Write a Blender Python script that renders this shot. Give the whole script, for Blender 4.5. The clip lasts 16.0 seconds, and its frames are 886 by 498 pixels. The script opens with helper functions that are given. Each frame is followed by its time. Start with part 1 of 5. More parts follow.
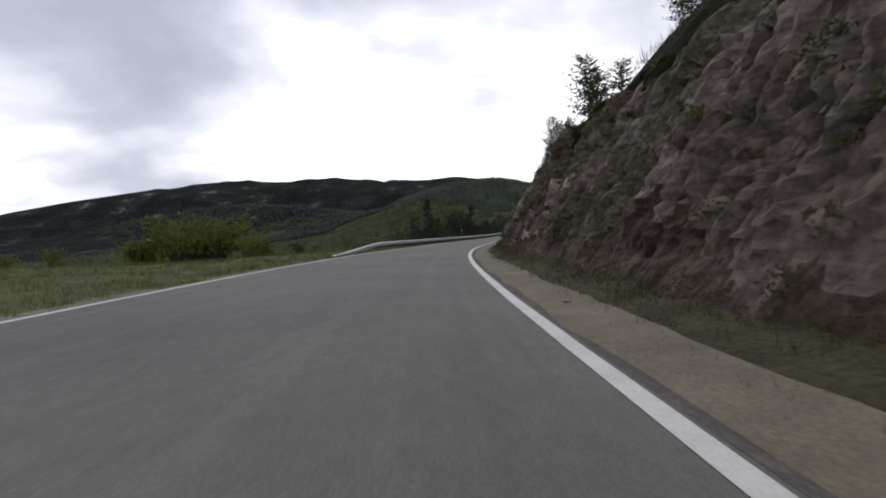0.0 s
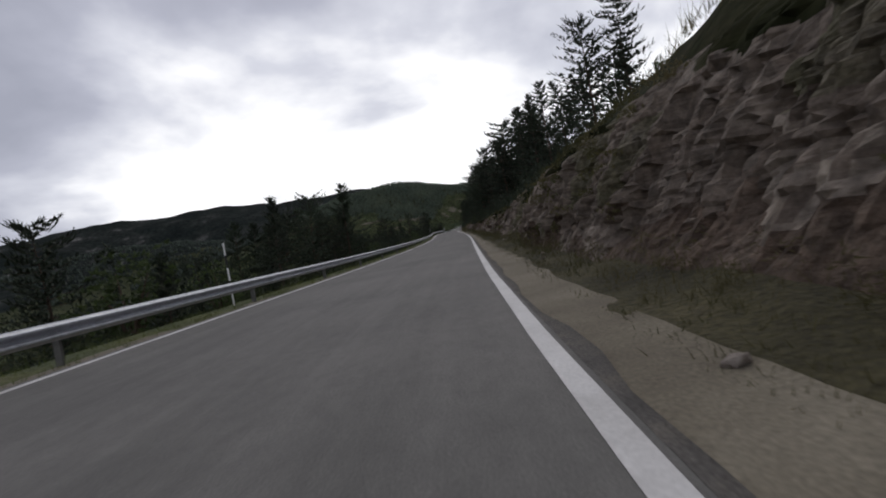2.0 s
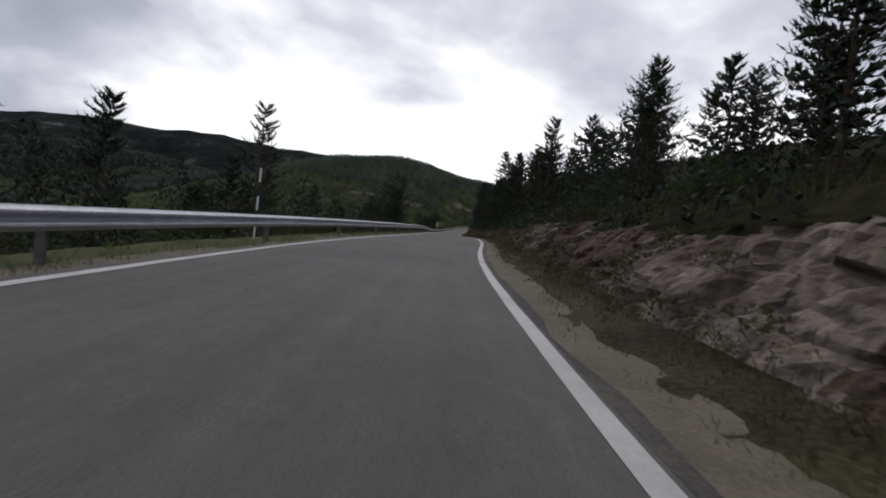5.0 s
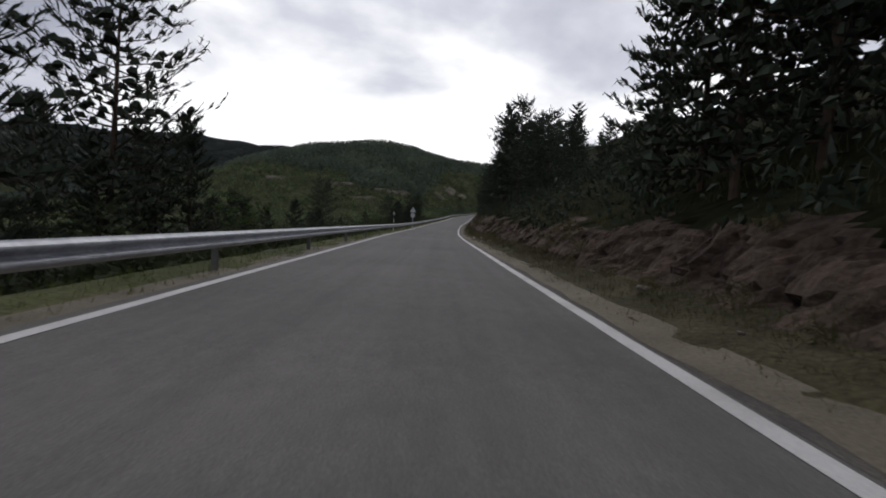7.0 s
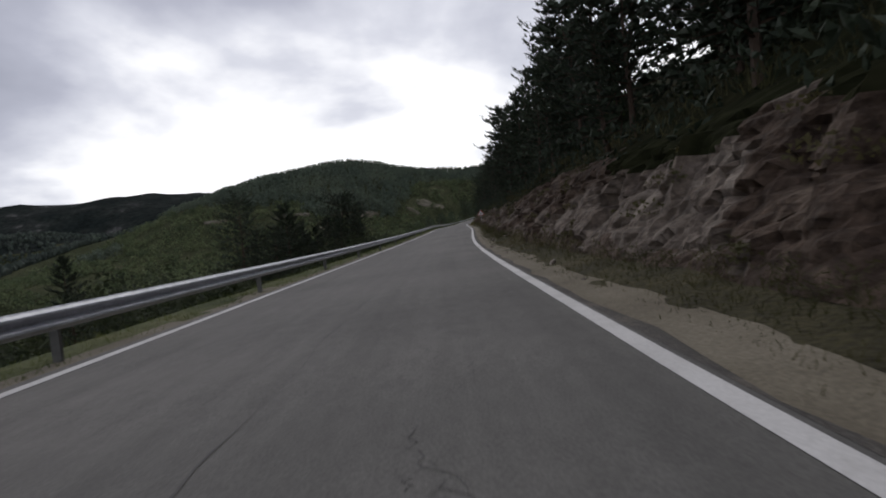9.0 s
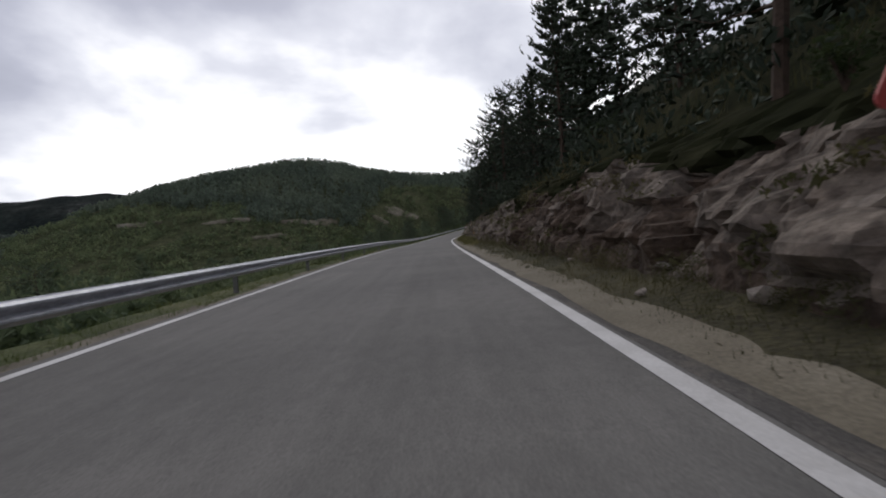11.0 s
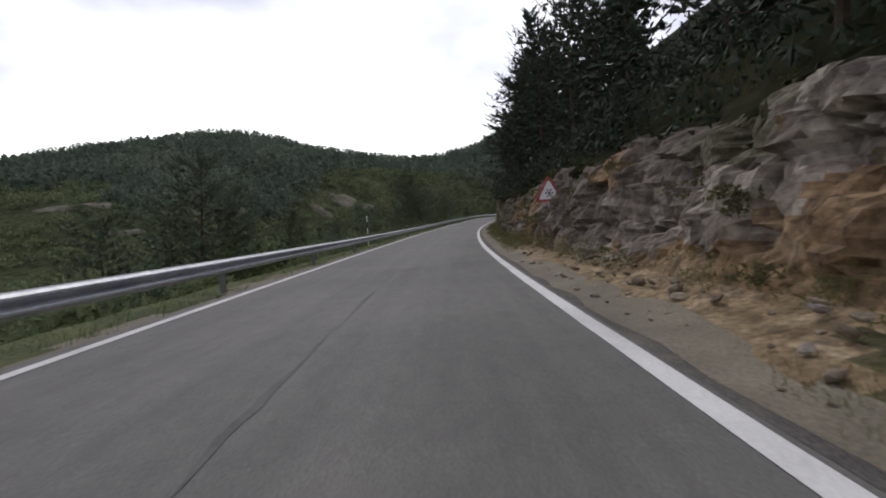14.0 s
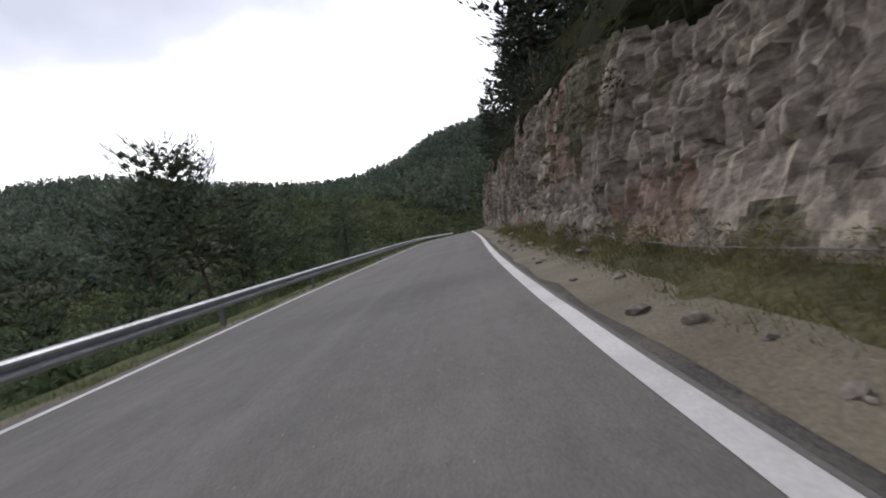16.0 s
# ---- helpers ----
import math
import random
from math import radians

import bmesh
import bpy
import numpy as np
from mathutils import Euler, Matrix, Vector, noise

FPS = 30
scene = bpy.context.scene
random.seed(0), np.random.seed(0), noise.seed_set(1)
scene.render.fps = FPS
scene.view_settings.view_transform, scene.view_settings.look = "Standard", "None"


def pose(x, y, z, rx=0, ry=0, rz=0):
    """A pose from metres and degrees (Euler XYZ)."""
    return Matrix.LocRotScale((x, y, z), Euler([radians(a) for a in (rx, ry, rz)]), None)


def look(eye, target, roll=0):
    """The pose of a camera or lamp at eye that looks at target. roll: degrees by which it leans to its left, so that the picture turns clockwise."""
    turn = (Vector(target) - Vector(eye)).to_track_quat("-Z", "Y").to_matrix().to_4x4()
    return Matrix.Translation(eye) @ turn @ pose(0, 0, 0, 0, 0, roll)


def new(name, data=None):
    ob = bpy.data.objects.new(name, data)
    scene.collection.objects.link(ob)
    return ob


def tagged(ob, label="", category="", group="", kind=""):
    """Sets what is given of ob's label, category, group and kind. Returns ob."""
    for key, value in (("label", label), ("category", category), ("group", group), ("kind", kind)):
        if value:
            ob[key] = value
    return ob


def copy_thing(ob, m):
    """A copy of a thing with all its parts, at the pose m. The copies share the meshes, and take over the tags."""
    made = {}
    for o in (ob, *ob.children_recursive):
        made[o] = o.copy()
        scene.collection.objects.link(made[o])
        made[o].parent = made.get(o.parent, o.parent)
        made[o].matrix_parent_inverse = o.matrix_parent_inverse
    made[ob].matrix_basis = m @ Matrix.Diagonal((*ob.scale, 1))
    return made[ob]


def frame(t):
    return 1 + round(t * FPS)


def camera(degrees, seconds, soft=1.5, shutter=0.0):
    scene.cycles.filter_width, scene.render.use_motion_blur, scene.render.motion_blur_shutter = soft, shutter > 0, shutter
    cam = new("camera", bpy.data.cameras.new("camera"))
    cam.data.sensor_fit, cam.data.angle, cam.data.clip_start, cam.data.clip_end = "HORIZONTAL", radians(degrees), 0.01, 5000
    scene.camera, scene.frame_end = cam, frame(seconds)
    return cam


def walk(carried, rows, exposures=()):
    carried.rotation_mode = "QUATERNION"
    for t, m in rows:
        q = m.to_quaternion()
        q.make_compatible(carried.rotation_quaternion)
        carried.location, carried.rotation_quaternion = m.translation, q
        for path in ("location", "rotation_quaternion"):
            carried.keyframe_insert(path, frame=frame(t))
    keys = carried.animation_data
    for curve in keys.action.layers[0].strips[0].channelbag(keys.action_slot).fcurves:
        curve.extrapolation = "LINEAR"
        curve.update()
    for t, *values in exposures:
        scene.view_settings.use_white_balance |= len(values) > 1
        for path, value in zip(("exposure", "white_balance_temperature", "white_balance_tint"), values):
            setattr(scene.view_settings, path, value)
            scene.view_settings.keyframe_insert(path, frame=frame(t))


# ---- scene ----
# ---- camera and its ride ----
cam = camera(80.89, 16.0, soft=1.9, shutter=0.03)
walk(cam, [
    (0.0, pose(-1.37, 0.00, 1.10, 88.20, 1.75, -2.22)),
    (0.5, pose(-0.67, 18.74, 0.97, 88.11, 9.34, -4.89)),
    (1.0, pose(1.38, 37.25, 0.85, 88.44, 10.33, -8.08)),
    (1.5, pose(4.71, 55.41, 0.78, 88.41, 8.99, -10.28)),
    (2.0, pose(8.59, 73.28, 0.74, 88.36, 9.48, -12.30)),
    (2.5, pose(12.80, 90.97, 0.74, 88.25, 6.63, -13.87)),
    (3.0, pose(17.15, 108.52, 0.77, 89.04, 3.81, -14.72)),
    (3.5, pose(21.87, 125.93, 0.88, 88.79, 2.10, -14.67)),
    (4.0, pose(26.41, 143.37, 1.07, 88.55, -2.40, -14.42)),
    (4.5, pose(30.51, 160.93, 1.32, 88.71, -6.65, -13.23)),
    (4.7, pose(31.99, 168.00, 1.44, 88.05, -6.97, -12.32)),
    (5.2, pose(35.48, 185.77, 1.76, 87.83, -6.46, -12.85)),
    (5.7, pose(39.98, 203.42, 2.01, 87.62, -5.95, -17.51)),
    (6.2, pose(44.91, 220.83, 2.18, 87.40, -5.43, -16.29)),
    (6.8, pose(49.72, 241.90, 2.21, 87.14, -4.82, -13.24)),
    (7.0, pose(51.17, 248.97, 2.19, 86.80, -3.21, -13.14)),
    (7.5, pose(54.96, 266.60, 2.08, 87.46, 2.16, -13.46)),
    (8.0, pose(58.99, 284.09, 1.97, 87.67, 4.53, -14.03)),
    (8.5, pose(63.39, 301.42, 1.90, 88.44, 5.24, -14.91)),
    (9.0, pose(68.16, 318.50, 1.96, 88.49, 6.78, -15.34)),
    (9.5, pose(72.83, 335.46, 2.16, 89.35, 5.93, -16.57)),
    (10.0, pose(77.94, 352.17, 2.50, 89.70, 5.13, -17.84)),
    (10.2, pose(80.08, 358.79, 2.68, 90.16, 5.30, -18.31)),
    (10.7, pose(85.66, 375.11, 3.20, 89.85, 5.07, -18.71)),
    (11.2, pose(90.95, 391.35, 3.72, 89.54, 4.84, -17.50)),
    (11.7, pose(95.94, 407.59, 4.19, 89.23, 4.61, -17.52)),
    (12.3, pose(102.12, 426.89, 4.67, 88.86, 4.34, -18.85)),
    (12.5, pose(104.21, 433.28, 4.81, 88.92, 3.98, -19.21)),
    (13.0, pose(109.49, 449.16, 5.13, 88.62, 3.37, -20.03)),
    (13.5, pose(115.07, 464.91, 5.49, 89.01, 3.35, -20.78)),
    (14.0, pose(121.08, 480.49, 5.94, 89.26, 4.04, -21.42)),
    (14.5, pose(127.23, 496.04, 6.48, 89.61, 6.84, -22.27)),
    (15.0, pose(133.93, 511.45, 7.12, 90.31, 9.93, -24.11)),
    (15.5, pose(141.39, 526.56, 7.88, 90.74, 11.60, -25.91)),
    (16.0, pose(149.68, 541.32, 8.75, 91.25, 12.81, -27.98)),
], exposures=[(0.0, 0.5), (0.6, 0.3), (1.6, 0.1), (2.5, 0.1), (6.8, 0.08), (10.2, 0.22), (12.4, 0.45), (13.2, 0.62), (14.2, 0.8), (15.5, 0.75), (16.0, 0.98)])

# ---- world and sun ----
world = bpy.data.worlds.new("overcast_sky")
scene.world = world
world.use_nodes = True
wt = world.node_tree
wt.nodes.clear()


def wnode(kind, **values):
    nd = wt.nodes.new(kind)
    for key, value in values.items():
        nd.inputs[key].default_value = value
    return nd


def wmath(op, a, b=None):
    nd = wt.nodes.new("ShaderNodeMath")
    nd.operation = op
    for slot, v in ((0, a), (1, b)):
        if v is None:
            continue
        if isinstance(v, (int, float)):
            nd.inputs[slot].default_value = v
        else:
            wt.links.new(v, nd.inputs[slot])
    return nd.outputs[0]


def ramp_into(tree, source, stops):
    nd = tree.nodes.new("ShaderNodeValToRGB")
    el = nd.color_ramp.elements
    while len(el) < len(stops):
        el.new(0.5)
    for e, (at, col) in zip(el, stops):
        e.position, e.color = at, (*col, 1)
    tree.links.new(source, nd.inputs[0])
    return nd.outputs[0]


SUN_AZ, SUN_EL = 15.0, 52.0
sky = wt.nodes.new("ShaderNodeTexSky")
sky.sky_type = "NISHITA"
sky.sun_disc = False
sky.sun_elevation = radians(SUN_EL)
sky.sun_rotation = radians(SUN_AZ)
way = wt.nodes.new("ShaderNodeTexCoord")
split = wt.nodes.new("ShaderNodeSeparateXYZ")
wt.links.new(way.outputs["Generated"], split.inputs[0])
up = wmath("MAXIMUM", split.outputs[2], 0.0)
flat = wmath("ADD", up, 0.34)
join = wt.nodes.new("ShaderNodeCombineXYZ")
wt.links.new(wmath("DIVIDE", split.outputs[0], flat), join.inputs[0])
wt.links.new(wmath("DIVIDE", split.outputs[1], flat), join.inputs[1])
big = wnode("ShaderNodeTexNoise", Scale=1.7, Detail=6.0, Roughness=0.48, Distortion=0.15)
wt.links.new(join.outputs[0], big.inputs["Vector"])
# the cloud deck: darker overhead, thin and bright towards the horizon, greyer to the west
lift = wmath("MINIMUM", wmath("MULTIPLY", wmath("MAXIMUM", wmath("ADD", up, -0.17), 0.0), 1.6), 0.5)
west = wmath("MINIMUM", wmath("MULTIPLY", wmath("MAXIMUM", wmath("SUBTRACT", -0.24, split.outputs[0]), 0.0), 1.3), 0.28)
thick = wmath("ADD", wmath("ADD", wmath("ADD", wmath("MULTIPLY", big.outputs[0], 1.35), -0.25), lift), west)
cloud = ramp_into(wt, thick, [(0.40, (1.15, 1.15, 1.17)), (0.56, (0.96, 0.96, 0.99)), (0.68, (0.66, 0.67, 0.74)), (0.84, (0.44, 0.45, 0.53)), (1.0, (0.35, 0.36, 0.43))])
mixed = wt.nodes.new("ShaderNodeMix")
mixed.data_type = "RGBA"
mixed.inputs["Factor"].default_value = 0.96
scaled = wt.nodes.new("ShaderNodeMix")
scaled.data_type, scaled.blend_type = "RGBA", "MULTIPLY"
scaled.inputs["Factor"].default_value = 1.0
wt.links.new(sky.outputs[0], scaled.inputs["A"])
scaled.inputs["B"].default_value = (0.12, 0.12, 0.12, 1)
wt.links.new(scaled.outputs["Result"], mixed.inputs["A"])
wt.links.new(cloud, mixed.inputs["B"])
glow = wnode("ShaderNodeBackground", Strength=1.0)
wt.links.new(mixed.outputs["Result"], glow.inputs["Color"])
wout = wt.nodes.new("ShaderNodeOutputWorld")
wt.links.new(glow.outputs[0], wout.inputs[0])

sun_data = bpy.data.lights.new("sun", "SUN")
sun_data.energy, sun_data.angle, sun_data.color = 0.6, radians(25), (1.0, 0.96, 0.9)
sun = new("sun", sun_data)
sun.matrix_world = look((0, 0, 0), (-math.sin(radians(SUN_AZ)) * math.cos(radians(SUN_EL)), -math.cos(radians(SUN_AZ)) * math.cos(radians(SUN_EL)), -math.sin(radians(SUN_EL))))


# ---- materials ----
def surface(name, colours, scale=1.0, rough=0.9, bump=0.0, bump_scale=20.0, metal=0.0, per_object=0.0, fine=None, stretch=(1, 1, 1), spec=0.3, bump_dist=0.05, fine_scale=40.0, per_island=0.0, cells=None, thin=0.0):
    """Colours run along a noise of the given scale; a finer noise is laid over it; a third one gives relief."""
    m = bpy.data.materials.new(name)
    m.use_nodes = True
    t = m.node_tree
    b = t.nodes["Principled BSDF"]
    b.inputs["Roughness"].default_value = rough
    b.inputs["Metallic"].default_value = metal
    b.inputs["Specular IOR Level"].default_value = spec
    co = t.nodes.new("ShaderNodeTexCoord")
    mp = t.nodes.new("ShaderNodeMapping")
    mp.inputs["Scale"].default_value = stretch
    t.links.new(co.outputs["Object"], mp.inputs[0])
    n1 = t.nodes.new("ShaderNodeTexNoise")
    n1.inputs["Scale"].default_value, n1.inputs["Detail"].default_value, n1.inputs["Roughness"].default_value = scale, 6, 0.62
    t.links.new(mp.outputs[0], n1.inputs["Vector"])
    k = len(colours)
    col = ramp_into(t, n1.outputs[0], [(0.28 + 0.44 * i / max(1, k - 1), c) for i, c in enumerate(colours)])
    if fine:
        n2 = t.nodes.new("ShaderNodeTexNoise")
        n2.inputs["Scale"].default_value, n2.inputs["Detail"].default_value = fine_scale, 4
        t.links.new(mp.outputs[0], n2.inputs["Vector"])
        f = ramp_into(t, n2.outputs[0], [(0.3, (fine[0],) * 3), (0.7, (fine[1],) * 3)])
        mu = t.nodes.new("ShaderNodeMix")
        mu.data_type, mu.blend_type = "RGBA", "MULTIPLY"
        mu.inputs["Factor"].default_value = 1.0
        t.links.new(col, mu.inputs["A"])
        t.links.new(f, mu.inputs["B"])
        col = mu.outputs["Result"]
    crack = None
    if cells:
        warp = t.nodes.new("ShaderNodeTexNoise")
        warp.inputs["Scale"].default_value, warp.inputs["Detail"].default_value = 2.0, 5
        t.links.new(mp.outputs[0], warp.inputs["Vector"])
        shift = t.nodes.new("ShaderNodeVectorMath")
        shift.operation = "MULTIPLY_ADD"
        shift.inputs[1].default_value = (0.3, 0.3, 0.3)
        t.links.new(warp.outputs["Color"], shift.inputs[0])
        t.links.new(mp.outputs[0], shift.inputs[2])
        v1 = t.nodes.new("ShaderNodeTexVoronoi")
        v1.inputs["Scale"].default_value = cells[0]
        t.links.new(shift.outputs[0], v1.inputs["Vector"])
        tone = ramp_into(t, v1.outputs["Color"], [(0.1, (1 - cells[1],) * 3), (0.9, (1 + cells[1],) * 3)])
        mu = t.nodes.new("ShaderNodeMix")
        mu.data_type, mu.blend_type = "RGBA", "MULTIPLY"
        mu.inputs["Factor"].default_value = 1.0
        t.links.new(col, mu.inputs["A"])
        t.links.new(tone, mu.inputs["B"])
        col = mu.outputs["Result"]
        crack = v1.outputs["Distance"]
    if per_object or per_island:
        if per_object:
            src = t.nodes.new("ShaderNodeObjectInfo").outputs["Random"]
        else:
            src = t.nodes.new("ShaderNodeNewGeometry").outputs["Random Per Island"]
        amount = per_object or per_island
        v = ramp_into(t, src, [(0.0, (1 - amount,) * 3), (1.0, (1 + amount,) * 3)])
        mu = t.nodes.new("ShaderNodeMix")
        mu.data_type, mu.blend_type = "RGBA", "MULTIPLY"
        mu.inputs["Factor"].default_value = 1.0
        t.links.new(col, mu.inputs["A"])
        t.links.new(v, mu.inputs["B"])
        col = mu.outputs["Result"]
    t.links.new(col, b.inputs["Base Color"])
    if bump:
        n3 = t.nodes.new("ShaderNodeTexNoise")
        n3.inputs["Scale"].default_value, n3.inputs["Detail"].default_value = bump_scale, 8
        t.links.new(mp.outputs[0], n3.inputs["Vector"])
        bm = t.nodes.new("ShaderNodeBump")
        bm.inputs["Strength"].default_value, bm.inputs["Distance"].default_value = bump, bump_dist
        if crack is not None:
            both = t.nodes.new("ShaderNodeMath")
            both.operation = "MULTIPLY_ADD"
            both.inputs[1].default_value = -0.9
            t.links.new(crack, both.inputs[0])
            t.links.new(n3.outputs[0], both.inputs[2])
            t.links.new(both.outputs[0], bm.inputs["Height"])
        else:
            t.links.new(n3.outputs[0], bm.inputs["Height"])
        t.links.new(bm.outputs[0], b.inputs["Normal"])
    if thin:
        through_light = t.nodes.new("ShaderNodeBsdfTranslucent")
        t.links.new(col, through_light.inputs["Color"])
        both_sides = t.nodes.new("ShaderNodeMixShader")
        both_sides.inputs[0].default_value = thin
        t.links.new(b.outputs[0], both_sides.inputs[1])
        t.links.new(through_light.outputs[0], both_sides.inputs[2])
        t.links.new(both_sides.outputs[0], t.nodes["Material Output"].inputs["Surface"])
    return m


ASPHALT = surface("asphalt", [(0.105, 0.1005, 0.0931), (0.13, 0.1244, 0.1145), (0.158, 0.1502, 0.1377)], 0.22, 0.88, 0.6, 90, fine=(0.78, 1.22), bump_dist=0.008, fine_scale=55, spec=0.3)


def streaked(m, scales, low, high):
    """Lays wear along the lanes over a material: noises drawn out along the first UV axis."""
    t = m.node_tree
    col = t.nodes["Principled BSDF"].inputs["Base Color"].links[0].from_socket
    uv = t.nodes.new("ShaderNodeUVMap")
    uv.uv_map = "lanes"
    for k, (along, across) in enumerate(scales):
        mp = t.nodes.new("ShaderNodeMapping")
        mp.inputs["Scale"].default_value = (along, across, 1)
        mp.inputs["Location"].default_value = (3.1 * k, 7.7 * k, k)
        t.links.new(uv.outputs[0], mp.inputs[0])
        n1 = t.nodes.new("ShaderNodeTexNoise")
        n1.inputs["Scale"].default_value, n1.inputs["Detail"].default_value, n1.inputs["Roughness"].default_value = 1.0, 5, 0.6
        t.links.new(mp.outputs[0], n1.inputs["Vector"])
        tone = ramp_into(t, n1.outputs[0], [(0.3, (low,) * 3), (0.7, (high,) * 3)])
        mu = t.nodes.new("ShaderNodeMix")
        mu.data_type, mu.blend_type = "RGBA", "MULTIPLY"
        mu.inputs["Factor"].default_value = 1.0
        t.links.new(col, mu.inputs["A"])
        t.links.new(tone, mu.inputs["B"])
        col = mu.outputs["Result"]
    t.links.new(col, t.nodes["Principled BSDF"].inputs["Base Color"])


streaked(ASPHALT, ((0.015, 1.3), (0.10, 2.6), (3.0, 6.0)), 0.91, 1.09)
ASPHALT_EDGE = surface("worn_asphalt_edge", [(0.080, 0.075, 0.069), (0.112, 0.103, 0.093), (0.160, 0.142, 0.120)], 2.5, 0.95, 0.7, 30, fine=(0.65, 1.25))
TAR = surface("tar", [(0.064, 0.061, 0.058), (0.086, 0.083, 0.078), (0.108, 0.104, 0.097)], 3.0, 0.8, fine=(0.8, 1.2))
PAINT = surface("road_paint", [(0.47, 0.455, 0.435), (0.60, 0.585, 0.565), (0.66, 0.645, 0.625)], 1.1, 0.7, 0.3, 60, fine=(0.86, 1.06), bump_dist=0.005)
DIRT = surface("pale_dirt", [(0.128, 0.109, 0.080), (0.172, 0.150, 0.110), (0.222, 0.196, 0.148)], 0.8, 0.97, 0.6, 18, fine=(0.72, 1.2), fine_scale=30)
ROCK = surface("grey_brown_rock", [(0.142, 0.115, 0.092), (0.180, 0.149, 0.119), (0.214, 0.179, 0.145), (0.275, 0.234, 0.192)], 1.1, 0.92, 0.8, 9, fine=(0.58, 1.32), fine_scale=6.5, bump_dist=0.07, cells=(3.2, 0.26))
MOSS_ROCK = surface("mossy_rock", [(0.060, 0.056, 0.034), (0.088, 0.080, 0.048), (0.120, 0.104, 0.072), (0.150, 0.130, 0.100)], 1.3, 0.95, 0.8, 9, fine=(0.65, 1.25), fine_scale=12, bump_dist=0.08, cells=(4.5, 0.25))
PALE_ROCK = surface("pale_rock", [(0.218, 0.182, 0.143), (0.266, 0.225, 0.178), (0.314, 0.268, 0.212), (0.380, 0.327, 0.260)], 1.1, 0.92, 0.8, 9, fine=(0.58, 1.32), fine_scale=6.5, bump_dist=0.06, cells=(3.2, 0.26))
BROWN_ROCK = surface("brown_rock", [(0.087, 0.067, 0.051), (0.116, 0.091, 0.071), (0.142, 0.115, 0.092), (0.180, 0.149, 0.119)], 1.1, 0.93, 0.8, 9, fine=(0.58, 1.32), fine_scale=6.5, bump_dist=0.07, cells=(3.2, 0.26))
PALE_EARTH = surface("pale_bare_earth", [(0.045, 0.046, 0.026), (0.085, 0.078, 0.052), (0.140, 0.124, 0.098), (0.190, 0.170, 0.140)], 0.14, 0.97, 1.0, 1.2, fine=(0.7, 1.2), fine_scale=0.6, bump_dist=0.5)
OCHRE_ROCK = surface("ochre_rock", [(0.130, 0.080, 0.042), (0.178, 0.114, 0.060), (0.220, 0.150, 0.084), (0.270, 0.200, 0.128)], 1.1, 0.94, 0.9, 9, fine=(0.55, 1.35), fine_scale=6.5, bump_dist=0.08, cells=(3.6, 0.3))
RUSTY_ROCK = surface("rusty_rock", [(0.130, 0.086, 0.062), (0.172, 0.118, 0.088), (0.212, 0.152, 0.116), (0.260, 0.196, 0.152)], 1.1, 0.93, 0.8, 9, fine=(0.58, 1.32), fine_scale=6.5, bump_dist=0.07, cells=(3.2, 0.26))
# reddish-brown earth, its colour lowered to hold the shade of overhanging pines
EARTH = surface("shaded_brown_earth", [(0.036, 0.024, 0.016), (0.060, 0.041, 0.029), (0.086, 0.061, 0.044), (0.118, 0.089, 0.067)], 0.9, 0.97, 0.9, 9, fine=(0.65, 1.25), fine_scale=9, bump_dist=0.08, cells=(4.2, 0.25))
OCHRE_SOIL = surface("ochre_debris", [(0.133, 0.0924, 0.048), (0.1995, 0.1408, 0.076), (0.266, 0.1936, 0.112), (0.342, 0.264, 0.176)], 2.2, 0.97, 1.0, 12, fine=(0.6, 1.3), fine_scale=12, bump_dist=0.08, cells=(5.0, 0.3))
GRASS_SOIL = surface("grassy_soil", [(0.026, 0.023, 0.011), (0.044, 0.039, 0.018), (0.066, 0.058, 0.027), (0.094, 0.080, 0.046)], 0.6, 0.97, 1.0, 10, fine=(0.55, 1.3), fine_scale=14, bump_dist=0.08)
# near-black because the shade under the wood is put into the soil colour
SLOPE_SOIL = surface("shade_dark_soil", [(0.0112, 0.0128, 0.0072), (0.0216, 0.0232, 0.0112), (0.0384, 0.036, 0.02)], 0.35, 0.97, 0.5, 1.2, fine=(0.6, 1.25), fine_scale=3, bump_dist=0.12, spec=0.02)
VALLEY = surface("valley_scrub", [(0.0238, 0.0285, 0.0143), (0.0364, 0.0411, 0.0206), (0.046, 0.053, 0.027), (0.062, 0.066, 0.036), (0.090, 0.086, 0.054)], 0.03, 0.97, 1.0, 0.4, fine=(0.45, 1.4), fine_scale=0.5, bump_dist=1.5, spec=0.02)
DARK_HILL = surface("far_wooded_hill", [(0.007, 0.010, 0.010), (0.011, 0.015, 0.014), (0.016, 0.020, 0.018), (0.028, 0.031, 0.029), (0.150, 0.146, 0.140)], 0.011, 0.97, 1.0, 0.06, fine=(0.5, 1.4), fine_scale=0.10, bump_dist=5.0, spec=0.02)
# cloud haze over the farthest ridge is put into this pale blue-grey
HAZY_HILL = surface("ridge_with_painted_haze", [(0.15, 0.17, 0.18), (0.20, 0.215, 0.22), (0.27, 0.28, 0.28)], 0.006, 0.97, fine=(0.85, 1.15), fine_scale=0.03)
BARK = surface("pine_bark", [(0.045, 0.032, 0.024), (0.10, 0.068, 0.05)], 4, 0.95, 0.8, 12)
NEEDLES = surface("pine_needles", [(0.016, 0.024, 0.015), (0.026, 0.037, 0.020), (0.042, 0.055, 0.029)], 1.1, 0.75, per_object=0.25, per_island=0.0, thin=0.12)
